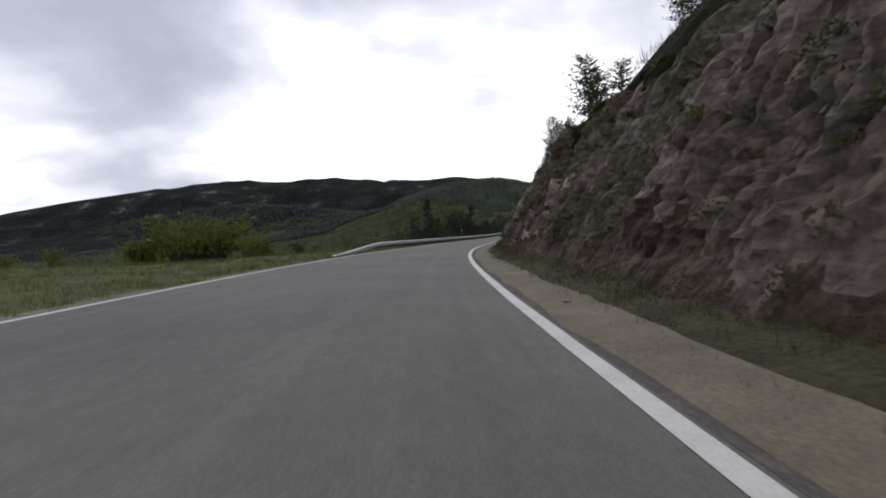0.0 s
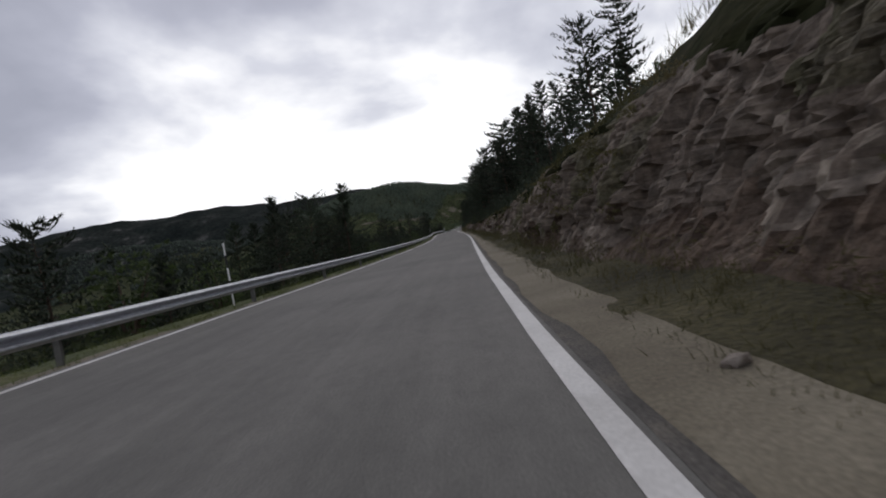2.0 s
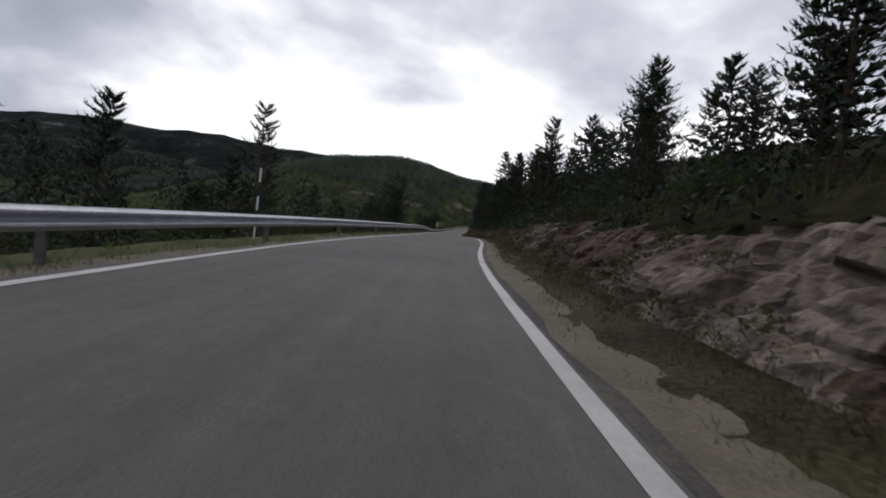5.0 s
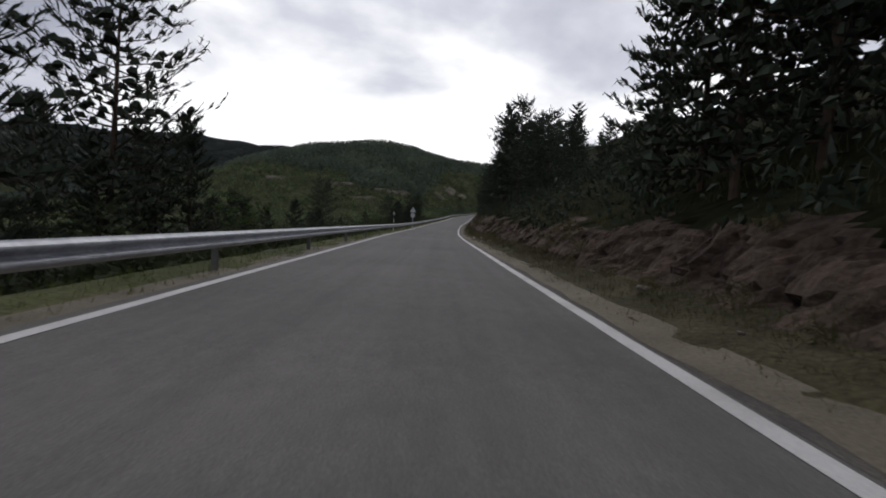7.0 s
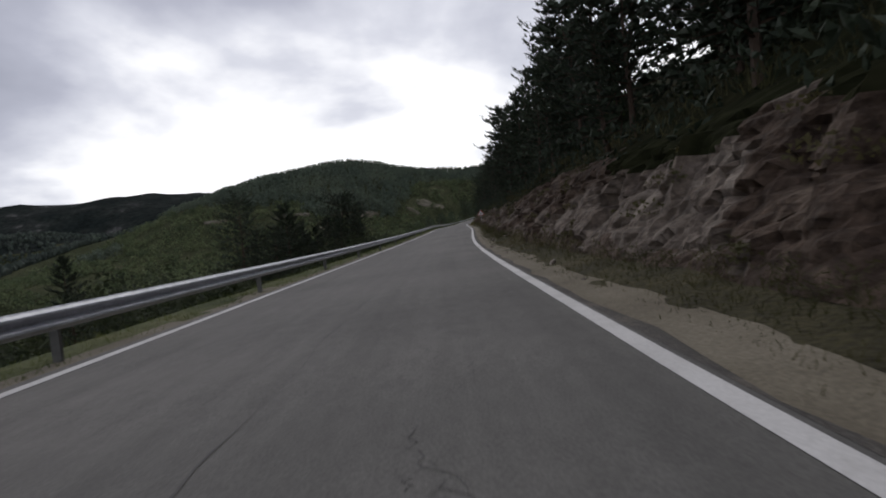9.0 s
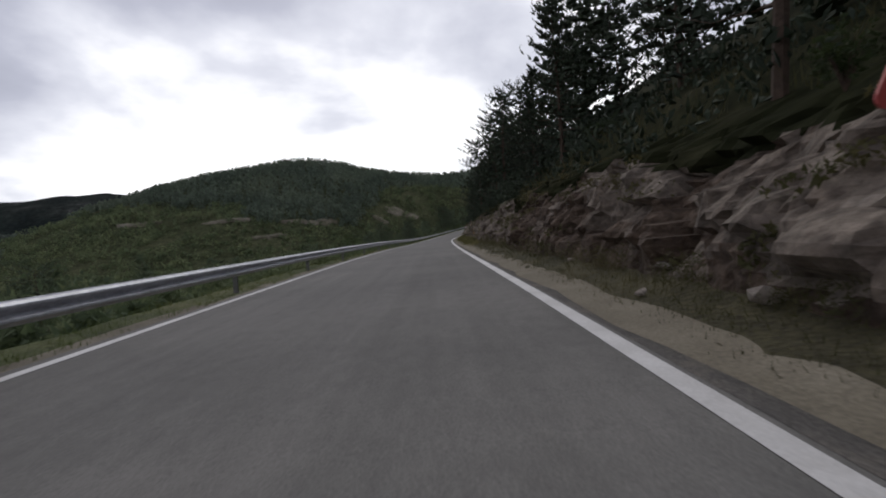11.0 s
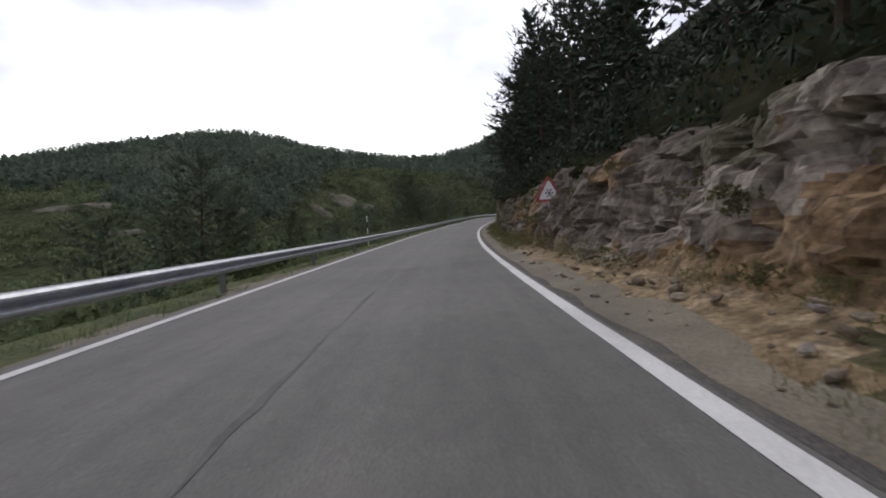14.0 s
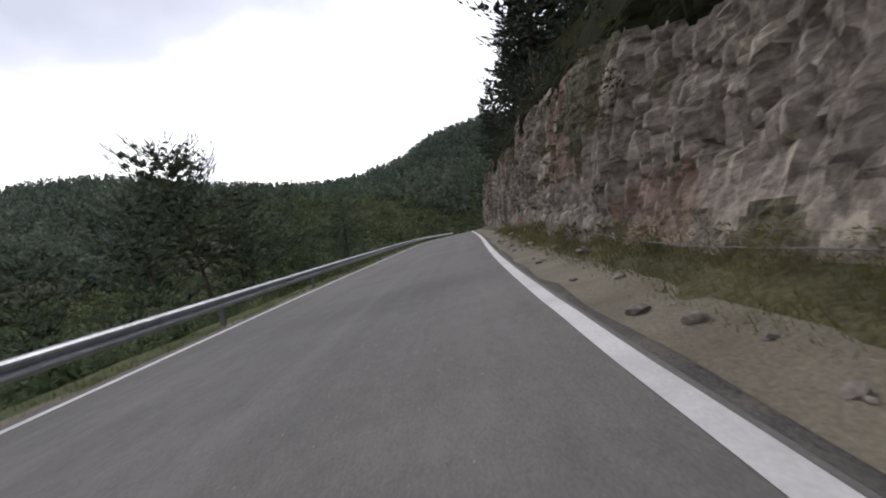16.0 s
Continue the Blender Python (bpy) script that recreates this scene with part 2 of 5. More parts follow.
# greener needles, lightened further by a veil of haze put into the colour
HAZED_GREEN_NEEDLES = surface("hazed_green_needles", [(0.062, 0.088, 0.052), (0.092, 0.122, 0.070), (0.130, 0.160, 0.090)], 1.1, 0.75, per_object=0.25, thin=0.30)
MEADOW = surface("meadow_blades", [(0.045, 0.066, 0.018), (0.078, 0.102, 0.028), (0.115, 0.132, 0.042), (0.17, 0.165, 0.075)], 0.5, 0.8, thin=0.40)
OLIVE_SOIL = surface("olive_soil", [(0.038, 0.036, 0.015), (0.064, 0.059, 0.025), (0.098, 0.086, 0.040), (0.136, 0.116, 0.066)], 0.6, 0.97, 1.0, 10, fine=(0.55, 1.3), fine_scale=14, bump_dist=0.08)
MEADOW_SOIL = surface("meadow_ground", [(0.036, 0.046, 0.015), (0.062, 0.074, 0.024), (0.092, 0.098, 0.036), (0.14, 0.128, 0.065)], 0.5, 0.97, 1.0, 9, fine=(0.55, 1.3), fine_scale=12, bump_dist=0.1)
# lightened and blued: the air's haze across the valley is in this colour
FAR_HAZED_NEEDLES = surface("far_pines", [(0.076, 0.102, 0.080), (0.108, 0.136, 0.102), (0.150, 0.176, 0.126)], 0.03, 0.9, per_island=0.35, thin=0.35)
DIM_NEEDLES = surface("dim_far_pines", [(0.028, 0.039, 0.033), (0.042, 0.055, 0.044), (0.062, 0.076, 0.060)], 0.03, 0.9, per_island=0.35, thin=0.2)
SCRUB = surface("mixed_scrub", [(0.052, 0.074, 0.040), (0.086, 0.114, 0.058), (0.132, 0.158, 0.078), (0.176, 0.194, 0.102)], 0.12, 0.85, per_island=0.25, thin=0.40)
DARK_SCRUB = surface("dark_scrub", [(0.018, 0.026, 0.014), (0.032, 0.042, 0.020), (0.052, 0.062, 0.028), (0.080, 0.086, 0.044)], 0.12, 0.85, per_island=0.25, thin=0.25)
LEAF = surface("shrub_leaves", [(0.07, 0.095, 0.02), (0.13, 0.16, 0.033), (0.20, 0.215, 0.05)], 1.3, 0.7, per_object=0.2, thin=0.40)
DARK_LEAF = surface("dark_shrub_leaves", [(0.0275, 0.0418, 0.0154), (0.0495, 0.0715, 0.0242), (0.077, 0.099, 0.033)], 1.3, 0.7, per_object=0.25, thin=0.40)
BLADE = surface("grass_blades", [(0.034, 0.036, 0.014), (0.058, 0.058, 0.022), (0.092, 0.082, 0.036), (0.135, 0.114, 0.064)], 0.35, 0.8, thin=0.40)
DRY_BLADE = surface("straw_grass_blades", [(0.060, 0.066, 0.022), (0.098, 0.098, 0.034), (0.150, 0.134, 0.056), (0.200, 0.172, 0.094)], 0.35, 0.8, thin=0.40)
STEEL = surface("galvanised_steel", [(0.35, 0.36, 0.39), (0.44, 0.45, 0.48), (0.51, 0.52, 0.55)], 2.5, 0.52, 0.1, 30, metal=0.7, fine=(0.82, 1.08), fine_scale=12, spec=0.5)
DULL_STEEL = surface("dull_steel", [(0.10, 0.10, 0.095), (0.15, 0.148, 0.14), (0.19, 0.185, 0.175)], 5, 0.75, 0.2, 30, metal=0.4)
SIGN_BACK = surface("grey_sign_back", [(0.33, 0.34, 0.35), (0.42, 0.43, 0.44)], 4, 0.6, metal=0.2)
WHITE = surface("white_enamel", [(0.68, 0.68, 0.67), (0.8, 0.8, 0.79)], 4, 0.45)
RED = surface("red_enamel", [(0.30, 0.050, 0.045), (0.40, 0.085, 0.075)], 4, 0.45)
BLACK = surface("black_enamel", [(0.015, 0.015, 0.016), (0.03, 0.03, 0.03)], 4, 0.5)
CONCRETE = surface("concrete", [(0.28, 0.27, 0.25), (0.4, 0.39, 0.36)], 5, 0.9, 0.4, 20)


# ---- the course of the road: curvature, grade and width along its length ----
CURVE = [-0.18924, -0.19955, -0.31019, -0.55534, -0.13206, -0.21426, -0.00417, 0.00128, 0.11594, 0.13460, 0.06763, -0.61006, 0.27782, 0.29593, -0.07038, 0.01131, -0.17466, -0.08758, -0.05293, -0.25091, 0.01180, 0.19957, -0.09110, -0.09233, -0.03643, -0.19171, -0.08293, -0.21941, -0.14023, -0.30722, -0.22564, 0.13083, -0.02099, -0.11843, -0.16169, -0.17119, -0.16455, -0.15683]
GRADE = [-0.003980, -0.007197, -0.002492, 0.000697, 0.010976, 0.018756, 0.008693, -0.006755, -0.004894, 0.012906, 0.032133, 0.026536, 0.017396, 0.030617, 0.044981, 0.061679, 0.054332, 0.043532, 0.038547]
WIDTH = [7.743, 7.832, 7.201, 6.356, 5.819, 5.156, 5.303, 5.337, 5.742, 6.017, 5.948, 5.828, 5.330, 5.545, 5.959, 6.303, 6.269, 6.149, 6.094]
STEP = 2.5
S_ROAD = np.arange(-20.0, 720.1, STEP)
_k = np.interp(S_ROAD, -20.0 + 20.0 * np.arange(len(CURVE)), CURVE) * 0.01
HEAD = np.cumsum(_k) * STEP
_i0 = int(round(20.0 / STEP))
HEAD -= HEAD[_i0]
RX, RY = np.cumsum(-np.sin(HEAD)) * STEP, np.cumsum(np.cos(HEAD)) * STEP
RX, RY = RX - RX[_i0], RY - RY[_i0]
RZ = np.cumsum(np.interp(S_ROAD, -20.0 + 40.0 * np.arange(len(GRADE)), GRADE)) * STEP
RZ -= RZ[_i0]
S_END = 700.0


def width(s):
    return np.interp(s, -20.0 + 40.0 * np.arange(len(WIDTH)), WIDTH)


def on_road(s, d, z=0.0):
    """World points at s metres along the road, d metres to the right of the right edge line, z above the road."""
    a = np.interp(s, S_ROAD, HEAD)
    return np.stack(np.broadcast_arrays(np.interp(s, S_ROAD, RX) + d * np.cos(a), np.interp(s, S_ROAD, RY) + d * np.sin(a), np.interp(s, S_ROAD, RZ) + z), -1)


def heading(s):
    return float(np.interp(s, S_ROAD, HEAD))


def spot(s, d, z=0.0):
    return Vector([float(v) for v in on_road(s, d, z)])


# ---- noise on arrays ----
def rnd(ix, iy, seed):
    h = (ix.astype(np.int64) * 374761393 + iy.astype(np.int64) * 668265263 + seed * 974711) & 0x7FFFFFFF
    h = ((h ^ (h >> 13)) * 1274126177) & 0x7FFFFFFF
    return ((h ^ (h >> 16)) & 0xFFFF) / 65535.0


def value_noise(x, y, seed=0):
    ix, iy = np.floor(x), np.floor(y)
    fx, fy = x - ix, y - iy
    fx, fy = fx * fx * (3 - 2 * fx), fy * fy * (3 - 2 * fy)
    a, b = rnd(ix, iy, seed), rnd(ix + 1, iy, seed)
    c, d = rnd(ix, iy + 1, seed), rnd(ix + 1, iy + 1, seed)
    return (a + (b - a) * fx) * (1 - fy) + (c + (d - c) * fx) * fy - 0.5


def fbm(x, y, seed=0, octaves=4, gain=0.5):
    total, amp = 0, 1.0
    for o in range(octaves):
        total = total + amp * value_noise(x * 2 ** o, y * 2 ** o, seed + 17 * o)
        amp *= gain
    return total


def blocks(x, y, seed):
    """Faceted blocks: each cell has its own depth and tilt. Returns the relief, the closeness to a joint and the cell's own number."""
    best, second, relief, own = np.full(x.shape, 9.0), np.full(x.shape, 9.0), np.zeros(x.shape), np.zeros(x.shape)
    for ox in (-1, 0, 1):
        for oy in (-1, 0, 1):
            cx, cy = np.floor(x) + ox, np.floor(y) + oy
            px, py = cx + 0.15 + 0.7 * rnd(cx, cy, seed), cy + 0.15 + 0.7 * rnd(cx, cy, seed + 5)
            d = np.hypot(x - px, y - py) + 0.25 * np.maximum(np.abs(x - px), np.abs(y - py))
            r = rnd(cx, cy, seed + 9) - 0.5 + (x - px) * (rnd(cx, cy, seed + 11) - 0.5) * 1.3 + (y - py) * (rnd(cx, cy, seed + 13) - 0.5) * 1.3
            closer = d < best
            second = np.where(closer, best, np.minimum(second, d))
            relief = np.where(closer, r, relief)
            own = np.where(closer, rnd(cx, cy, seed + 21), own)
            best = np.minimum(best, d)
    return relief, second - best, own


# ---- mesh helpers ----
def mesh_object(name, verts, faces, material, parent=None, label="", smooth=False):
    me = bpy.data.meshes.new(name)
    me.from_pydata([tuple(map(float, v)) for v in verts], [], faces)
    for m in material if isinstance(material, (list, tuple)) else [material]:
        me.materials.append(m)
    if smooth:
        me.polygons.foreach_set("use_smooth", [True] * len(me.polygons))
    me.update()
    ob = new(name, me)
    if parent is not None:
        ob.parent = parent
    if label:
        ob["label"] = label
    return ob


def part(name, bm, material, parent, label=""):
    me = bpy.data.meshes.new(name)
    bm.to_mesh(me)
    bm.free()
    me.materials.append(material)
    ob = new(name, me)
    ob.parent = parent
    if label:
        ob["label"] = label
    return ob


def grid_faces(rows, cols):
    i = np.arange((rows - 1) * (cols - 1))
    a = i // (cols - 1) * cols + i % (cols - 1)
    return np.stack([a, a + 1, a + cols + 1, a + cols], 1)


def sheet(name, points, material, smooth=True, flip=False, slots=None):
    """A mesh from an array of rows x columns x 3; slots gives a material number for each face."""
    r, c, _ = points.shape
    faces = grid_faces(r, c)
    if flip:
        faces = faces[:, ::-1]
    me = bpy.data.meshes.new(name)
    me.vertices.add(r * c)
    me.vertices.foreach_set("co", points.reshape(-1))
    me.loops.add(len(faces) * 4)
    me.loops.foreach_set("vertex_index", faces.reshape(-1).astype(np.int32))
    me.polygons.add(len(faces))
    me.polygons.foreach_set("loop_start", np.arange(0, len(faces) * 4, 4, dtype=np.int32))
    for m in material if isinstance(material, (list, tuple)) else [material]:
        me.materials.append(m)
    me.polygons.foreach_set("use_smooth", np.full(len(faces), smooth))
    if slots is not None:
        me.polygons.foreach_set("material_index", slots.astype(np.int32))
    me.update(calc_edges=True)
    me.validate()
    return new(name, me)


def soup(name, tris, material, parent=None):
    """A mesh of loose triangles, n x 3 x 3."""
    me = bpy.data.meshes.new(name)
    n = len(tris)
    me.vertices.add(3 * n)
    me.vertices.foreach_set("co", np.asarray(tris, dtype=np.float32).reshape(-1))
    me.loops.add(3 * n)
    me.loops.foreach_set("vertex_index", np.arange(3 * n, dtype=np.int32))
    me.polygons.add(n)
    me.polygons.foreach_set("loop_start", np.arange(0, 3 * n, 3, dtype=np.int32))
    me.materials.append(material)
    me.update(calc_edges=True)
    ob = new(name, me)
    if parent is not None:
        ob.parent = parent
    return ob


def tube(bm, points, radii, sides=6):
    """A tapered tube along points, closed at both ends."""
    rings = []
    for i, p in enumerate(points):
        q = points[min(i + 1, len(points) - 1)] - points[max(i - 1, 0)]
        side = q.cross(Vector((0.3, 0.9, 0.2)))
        side.normalize()
        other = q.cross(side).normalized()
        rings.append([bm.verts.new(p + float(radii[i]) * (math.cos(2 * math.pi * k / sides) * side + math.sin(2 * math.pi * k / sides) * other)) for k in range(sides)])
    for a, b in zip(rings, rings[1:]):
        for k in range(sides):
            bm.faces.new((a[k], a[(k + 1) % sides], b[(k + 1) % sides], b[k]))
    bm.faces.new(rings[0][::-1])
    bm.faces.new(rings[-1])


def box(bm, centre, size):
    m = Matrix.Translation(centre) @ Matrix.Diagonal((*size, 1))
    return bmesh.ops.create_cube(bm, size=1.0, matrix=m)


# ---- road ----
s_fine = np.arange(-18.0, S_END, 1.0)


def ribbon(name, s, d_of, z_of, material):
    """A strip along the road; d_of and z_of give, for the array s, a list of columns."""
    cols = [on_road(s, d, z) for d, z in zip(d_of, z_of)]
    return sheet(name, np.stack(cols, 1), material)


w_f = width(s_fine)
ws = lambda f: -w_f - 0.28 + (w_f + 0.28 + 0.15) * f
road = ribbon("road", s_fine, [ws(f) for f in np.linspace(0, 1, 9)], [0.0 * s_fine + 0.02 * math.sin(math.pi * f) * 0 for f in np.linspace(0, 1, 9)], ASPHALT)
lanes = road.data.uv_layers.new(name="lanes")
corner = np.zeros(len(road.data.loops), dtype=np.int32)
road.data.loops.foreach_get("vertex_index", corner)
along_across = np.stack([np.repeat(s_fine, 9), np.stack([ws(f) for f in np.linspace(0, 1, 9)], 1).reshape(-1)], -1)
lanes.data.foreach_set("uv", along_across[corner].astype(np.float32).reshape(-1))
tagged(road, "grey asphalt mountain road with worn surface", "road", kind="structure")
edge_wob = 0.27 + 0.16 * fbm(s_fine * 1.3, 0 * s_fine, 4)
edge = ribbon("road_edge", s_fine, [0.14 + 0 * s_fine, edge_wob, edge_wob + 0.04], [0.003 + 0 * s_fine, -0.004 + 0 * s_fine, -0.05 + 0 * s_fine], ASPHALT_EDGE)
tagged(edge, "dark crumbling edge of the asphalt", "road edge", kind="structure")


def painted_line(name, centre, half):
    wob = 0.012 * fbm(s_fine * 0.9, 0 * s_fine + centre.mean(), 8)
    ob = ribbon(name, s_fine, [centre - half + wob, centre + half + wob], [0.006 + 0 * s_fine] * 2, PAINT)
    return tagged(ob, "worn white painted edge line on asphalt", "road marking", kind="structure")


painted_line("edge_line_right", 0 * s_fine, 0.092)
painted_line("edge_line_left", -w_f, 0.085)
# the joint between the two lanes, filled with tar where it has opened
SEAM_S, SEAM_F = [140, 158, 174, 257, 294, 330, 449, 468, 499, 514, 534, 552, 580], [0.585, 0.57, 0.49, 0.52, 0.485, 0.495, 0.495, 0.51, 0.485, 0.50, 0.53, 0.53, 0.52]
for a, b, bold in ((142, 180, 0.8), (286, 338, 0.6), (443, 478, 0.7), (494, 562, 1.0)):
    s_t = np.arange(a, b, 0.25)
    mid = -width(s_t) * np.interp(s_t, SEAM_S, SEAM_F) + 0.10 * fbm(s_t * 0.4, 0 * s_t, 31, 3) + 0.04 * fbm(s_t * 2.1, 0 * s_t, 32, 3)
    thick = bold * np.clip(0.018 + 0.06 * fbm(s_t * 0.8, 0 * s_t, 35, 4), 0.003, 0.09) * np.clip(np.minimum(s_t - a, b - s_t) / 5, 0.15, 1)
    seam = ribbon("tar_seam", s_t, [mid - thick, mid + thick * 0.8], [0.004 + 0 * s_t] * 2, TAR)
    tagged(seam, "dark tar seam wandering along the asphalt", "road seam", kind="structure")

# ---- right side: dirt shoulder, rock cutting, wooded slope ----
CUT_S = [-15, 8, 27, 45, 64, 82, 100, 118, 136, 172, 215, 263, 281, 299, 317, 334, 352, 369, 410, 455, 471, 488, 505, 521, 538, 555, 572, 600, 650]
CUT_H = [7.0, 7.0, 6.5, 6.0, 5.0, 4.2, 3.0, 2.6, 2.2, 1.8, 1.7, 1.5, 1.6, 1.9, 2.3, 2.7, 2.9, 2.5, 2.6, 2.7, 3.0, 3.4, 3.2, 3.2, 3.1, 3.6, 5.2, 7.0, 8.0]


def cut_height(s):
    return np.interp(s, CUT_S, CUT_H) * (1 + 0.22 * fbm(s * 0.11, 0 * s, 51, 3)) + 0.35 * fbm(s * 0.5, 0 * s, 52, 2)


def cut_lean(s):
    return np.interp(s, [0, 80, 110, 220, 300, 400, 500, 525, 545, 600], [0.55, 0.5, 0.7, 0.9, 0.8, 0.65, 0.6, 0.45, 0.22, 0.25])


def foot(s):
    return np.interp(s, [0, 70, 110, 150, 450, 600], [2.1, 2.1, 1.8, 1.6, 1.65, 1.75]) + 0.35 * fbm(s * 0.13, 0 * s, 61, 3)


def dirt_reach(s):
    return np.interp(s, [0, 25, 50, 80, 130, 230, 400, 520, 560, 600], [0.94, 1.0, 1.12, 0.92, 0.70, 0.62, 0.74, 0.74, 0.80, 1.0]) + 0.25 * fbm(s * 0.35, 0 * s, 65, 4)


s_sh = np.arange(-18.0, S_END, 0.5)
f_sh = foot(s_sh)
dirt_edge = dirt_reach(s_sh)
cols_d, cols_z = [], []
for f in np.linspace(0, 1, 7):
    cols_d.append(0.20 + (dirt_edge + 0.25 - 0.20) * f)
    cols_z.append(-0.03 + 0.05 * f * f + 0.03 * fbm(s_sh * 2.1, 0 * s_sh + 3 * f, 66))
shoulder = ribbon("shoulder", s_sh, cols_d, cols_z, DIRT)
tagged(shoulder, "pale dusty gravel shoulder beside the asphalt", "shoulder", kind="structure")
cols_d, cols_z = [], []
for f in np.linspace(0, 1, 8):
    cols_d.append(dirt_edge + (f_sh + 0.45 - dirt_edge) * f)
    cols_z.append(-0.02 + 0.30 * f ** 1.3 + 0.10 * fbm(s_sh * 1.1, 0 * s_sh + 5 * f, 67) * min(1, 3 * f))
apron_s = s_sh[:-1, None] + 3 * fbm(s_sh[:-1, None] * 0.6, np.arange(7)[None, :] * 0.5, 68, 3)
debris = np.where((apron_s > 499) & (apron_s < 517), 1, np.where(apron_s > 430, 2, 0))
apron = sheet("grass_apron", np.stack([on_road(s_sh, d, z) for d, z in zip(cols_d, cols_z)], 1), [GRASS_SOIL, OCHRE_SOIL, OLIVE_SOIL], slots=debris.reshape(-1))
tagged(apron, "grassy strip between the shoulder and the rock", "verge", kind="structure")

# rock face: faceted blocks of three sizes pushed out of a leaning face
LEDGES = []


def beds(x, y, long, seed):
    """Bedded blocks: courses one unit high, each broken by joints of its own. Returns the relief, the closeness to a joint in courses and the block's own number."""
    y = y + 0.35 * value_noise(y * 0.6, 0 * y, seed + 2) * 2
    row = np.floor(y)
    fy = y - row
    pace = long * (0.6 + 0.9 * rnd(row, 0 * row, seed))
    u = x / pace + 7 * rnd(row, row, seed + 3)
    u = u + 0.5 * value_noise(u * 0.9, row * 3.7, seed + 4)
    col = np.floor(u)
    fx = u - col
    relief = rnd(col, row, seed + 9) - 0.5 + (fx - 0.5) * (rnd(col, row, seed + 11) - 0.5) * 0.7 + (fy - 0.5) * (rnd(col, row, seed + 13) - 0.35) * 0.6
    joint = np.minimum(np.minimum(fx, 1 - fx) * pace, np.minimum(fy, 1 - fy))
    return relief, joint, rnd(col, row, seed + 21)


def rock_stretch(start, end, step, rows, label):
    s_rk = np.arange(start, end + 0.2, step)
    v_rk = np.linspace(0, 1, rows)
    S2, V2 = np.meshgrid(s_rk, v_rk, indexing="ij")
    H2 = np.maximum(cut_height(s_rk), 0.8)[:, None]
    Z2 = 0.12 + V2 * H2
    D2 = foot(s_rk)[:, None] + V2 * H2 * cut_lean(s_rk)[:, None]
    skew = S2 + 0.18 * Z2 + 0.6 * fbm(S2 * 0.25, Z2 * 0.35, 71, 2) + 0.09 * fbm(S2 * 1.4, Z2 * 1.6, 77, 2)
    level = Z2 + 0.05 * (S2 - start) * np.sin(S2 * 0.02) * 0.25 + 0.9 * fbm(S2 * 0.13, Z2 * 0.16, 70, 2) + 0.08 * fbm(S2 * 1.2, Z2 * 1.0, 78, 2)
    # upright columns on the high faces, thin beds in the middle, loose rubble where the cutting is low and broken
    upright = np.interp(S2, [0, 95, 120, 525, 545, 640], [1, 1, 0, 0, 1, 1]) > 0.5
    rubble = np.clip(np.interp(S2, [0, 80, 100, 300, 380, 430, 452, 465, 495, 505, 520, 540], [0.25, 0.35, 0.6, 0.8, 0.8, 0.9, 0.8, 0.5, 0.5, 0.7, 0.6, 0.25]) + 0.8 * fbm(S2 * 0.2, Z2 * 0.4, 79, 2), 0, 1)
    pick = lambda one, two: [np.where(upright, p, q) for p, q in zip(one, two)]
    rB, jB, _ = pick(beds(skew, level / 3.1, 0.36, 172), beds(skew, level / 1.15, 1.2, 72))
    rM, jM, tint = pick(beds(skew + 0.3, level / 1.9, 0.42, 173), beds(skew + 0.2, level / 0.48, 1.35, 73))
    rR, jR, lump = blocks(skew / 0.75, level / 0.58, 74)
    rS, jS, chip = blocks(skew / 0.40 + 3, level / 0.27 + 7, 75)
    tint = np.where(rubble > 0.6, lump, tint)
    rough = np.clip(H2 / 2.5, 0.5, 1.0) * np.interp(S2, [535, 555], [1.0, 0.62])
    broad = 0.8 * fbm(S2 * 0.17, Z2 * 0.22, 75, 2)
    push = rough * (broad + (1 - rubble) * (0.44 * rB + 0.26 * rM) + rubble * (0.50 * rR + 0.10 * rB) + 0.10 * rS)
    gap = np.clip(fbm(S2 * 0.33, Z2 * 0.5, 85, 2) + 0.45, 0.1, 1)
    push -= rough * gap * ((1 - rubble) * (0.42 * np.clip(1 - jB / 0.10, 0, 1) + 0.24 * np.clip(1 - jM / 0.16, 0, 1)) + rubble * 0.45 * np.clip(1 - jR / 0.16, 0, 1) + 0.05 * np.clip(1 - jS / 0.2, 0, 1))
    # hollows where blocks have dropped out
    push -= rough * 0.45 * ((tint > 0.93) & (np.minimum(jM, jR) > 0.03))
    push = np.maximum(push, -0.12 - 0.9 * (1 - V2))
    ease = np.clip(V2 * 5, 0, 1) * np.clip((1.02 - V2) * 5, 0.2, 1)
    D2 = D2 + (0.9 + 0.12 * H2) * np.clip((V2 - 0.72) / 0.28, 0, 1) ** 2.2
    Z2 = Z2 + 0.25 * np.clip((V2 - 0.9) / 0.1, 0, 1)
    D2 = D2 - push * ease
    Z2 = Z2 + 0.12 * push * ease
    pts = on_road(S2, D2, Z2)
    fs = (S2[:-1, :-1] + S2[1:, 1:]) / 2
    fv = (V2[:-1, :-1] + V2[1:, 1:]) / 2
    fz = (Z2[:-1, :-1] + Z2[1:, 1:]) / 2
    kindred = (0.65 * tint + 0.35 * chip)[:-1, :-1] + 0.9 * fbm(fs * 0.22, fz * 0.3, 88, 3)
    earthy = fbm(fs * 0.16, fz * 0.4, 81, 3) + 0.25 * fbm(fs * 2, fz * 2, 82, 2)
    dark_share = np.interp(fs, [0, 60, 100, 216, 300, 425, 440, 500, 540, 568], [0.70, 0.66, 0.70, 0.9, 0.95, 0.85, 0.42, 0.52, 0.62, 0.2])
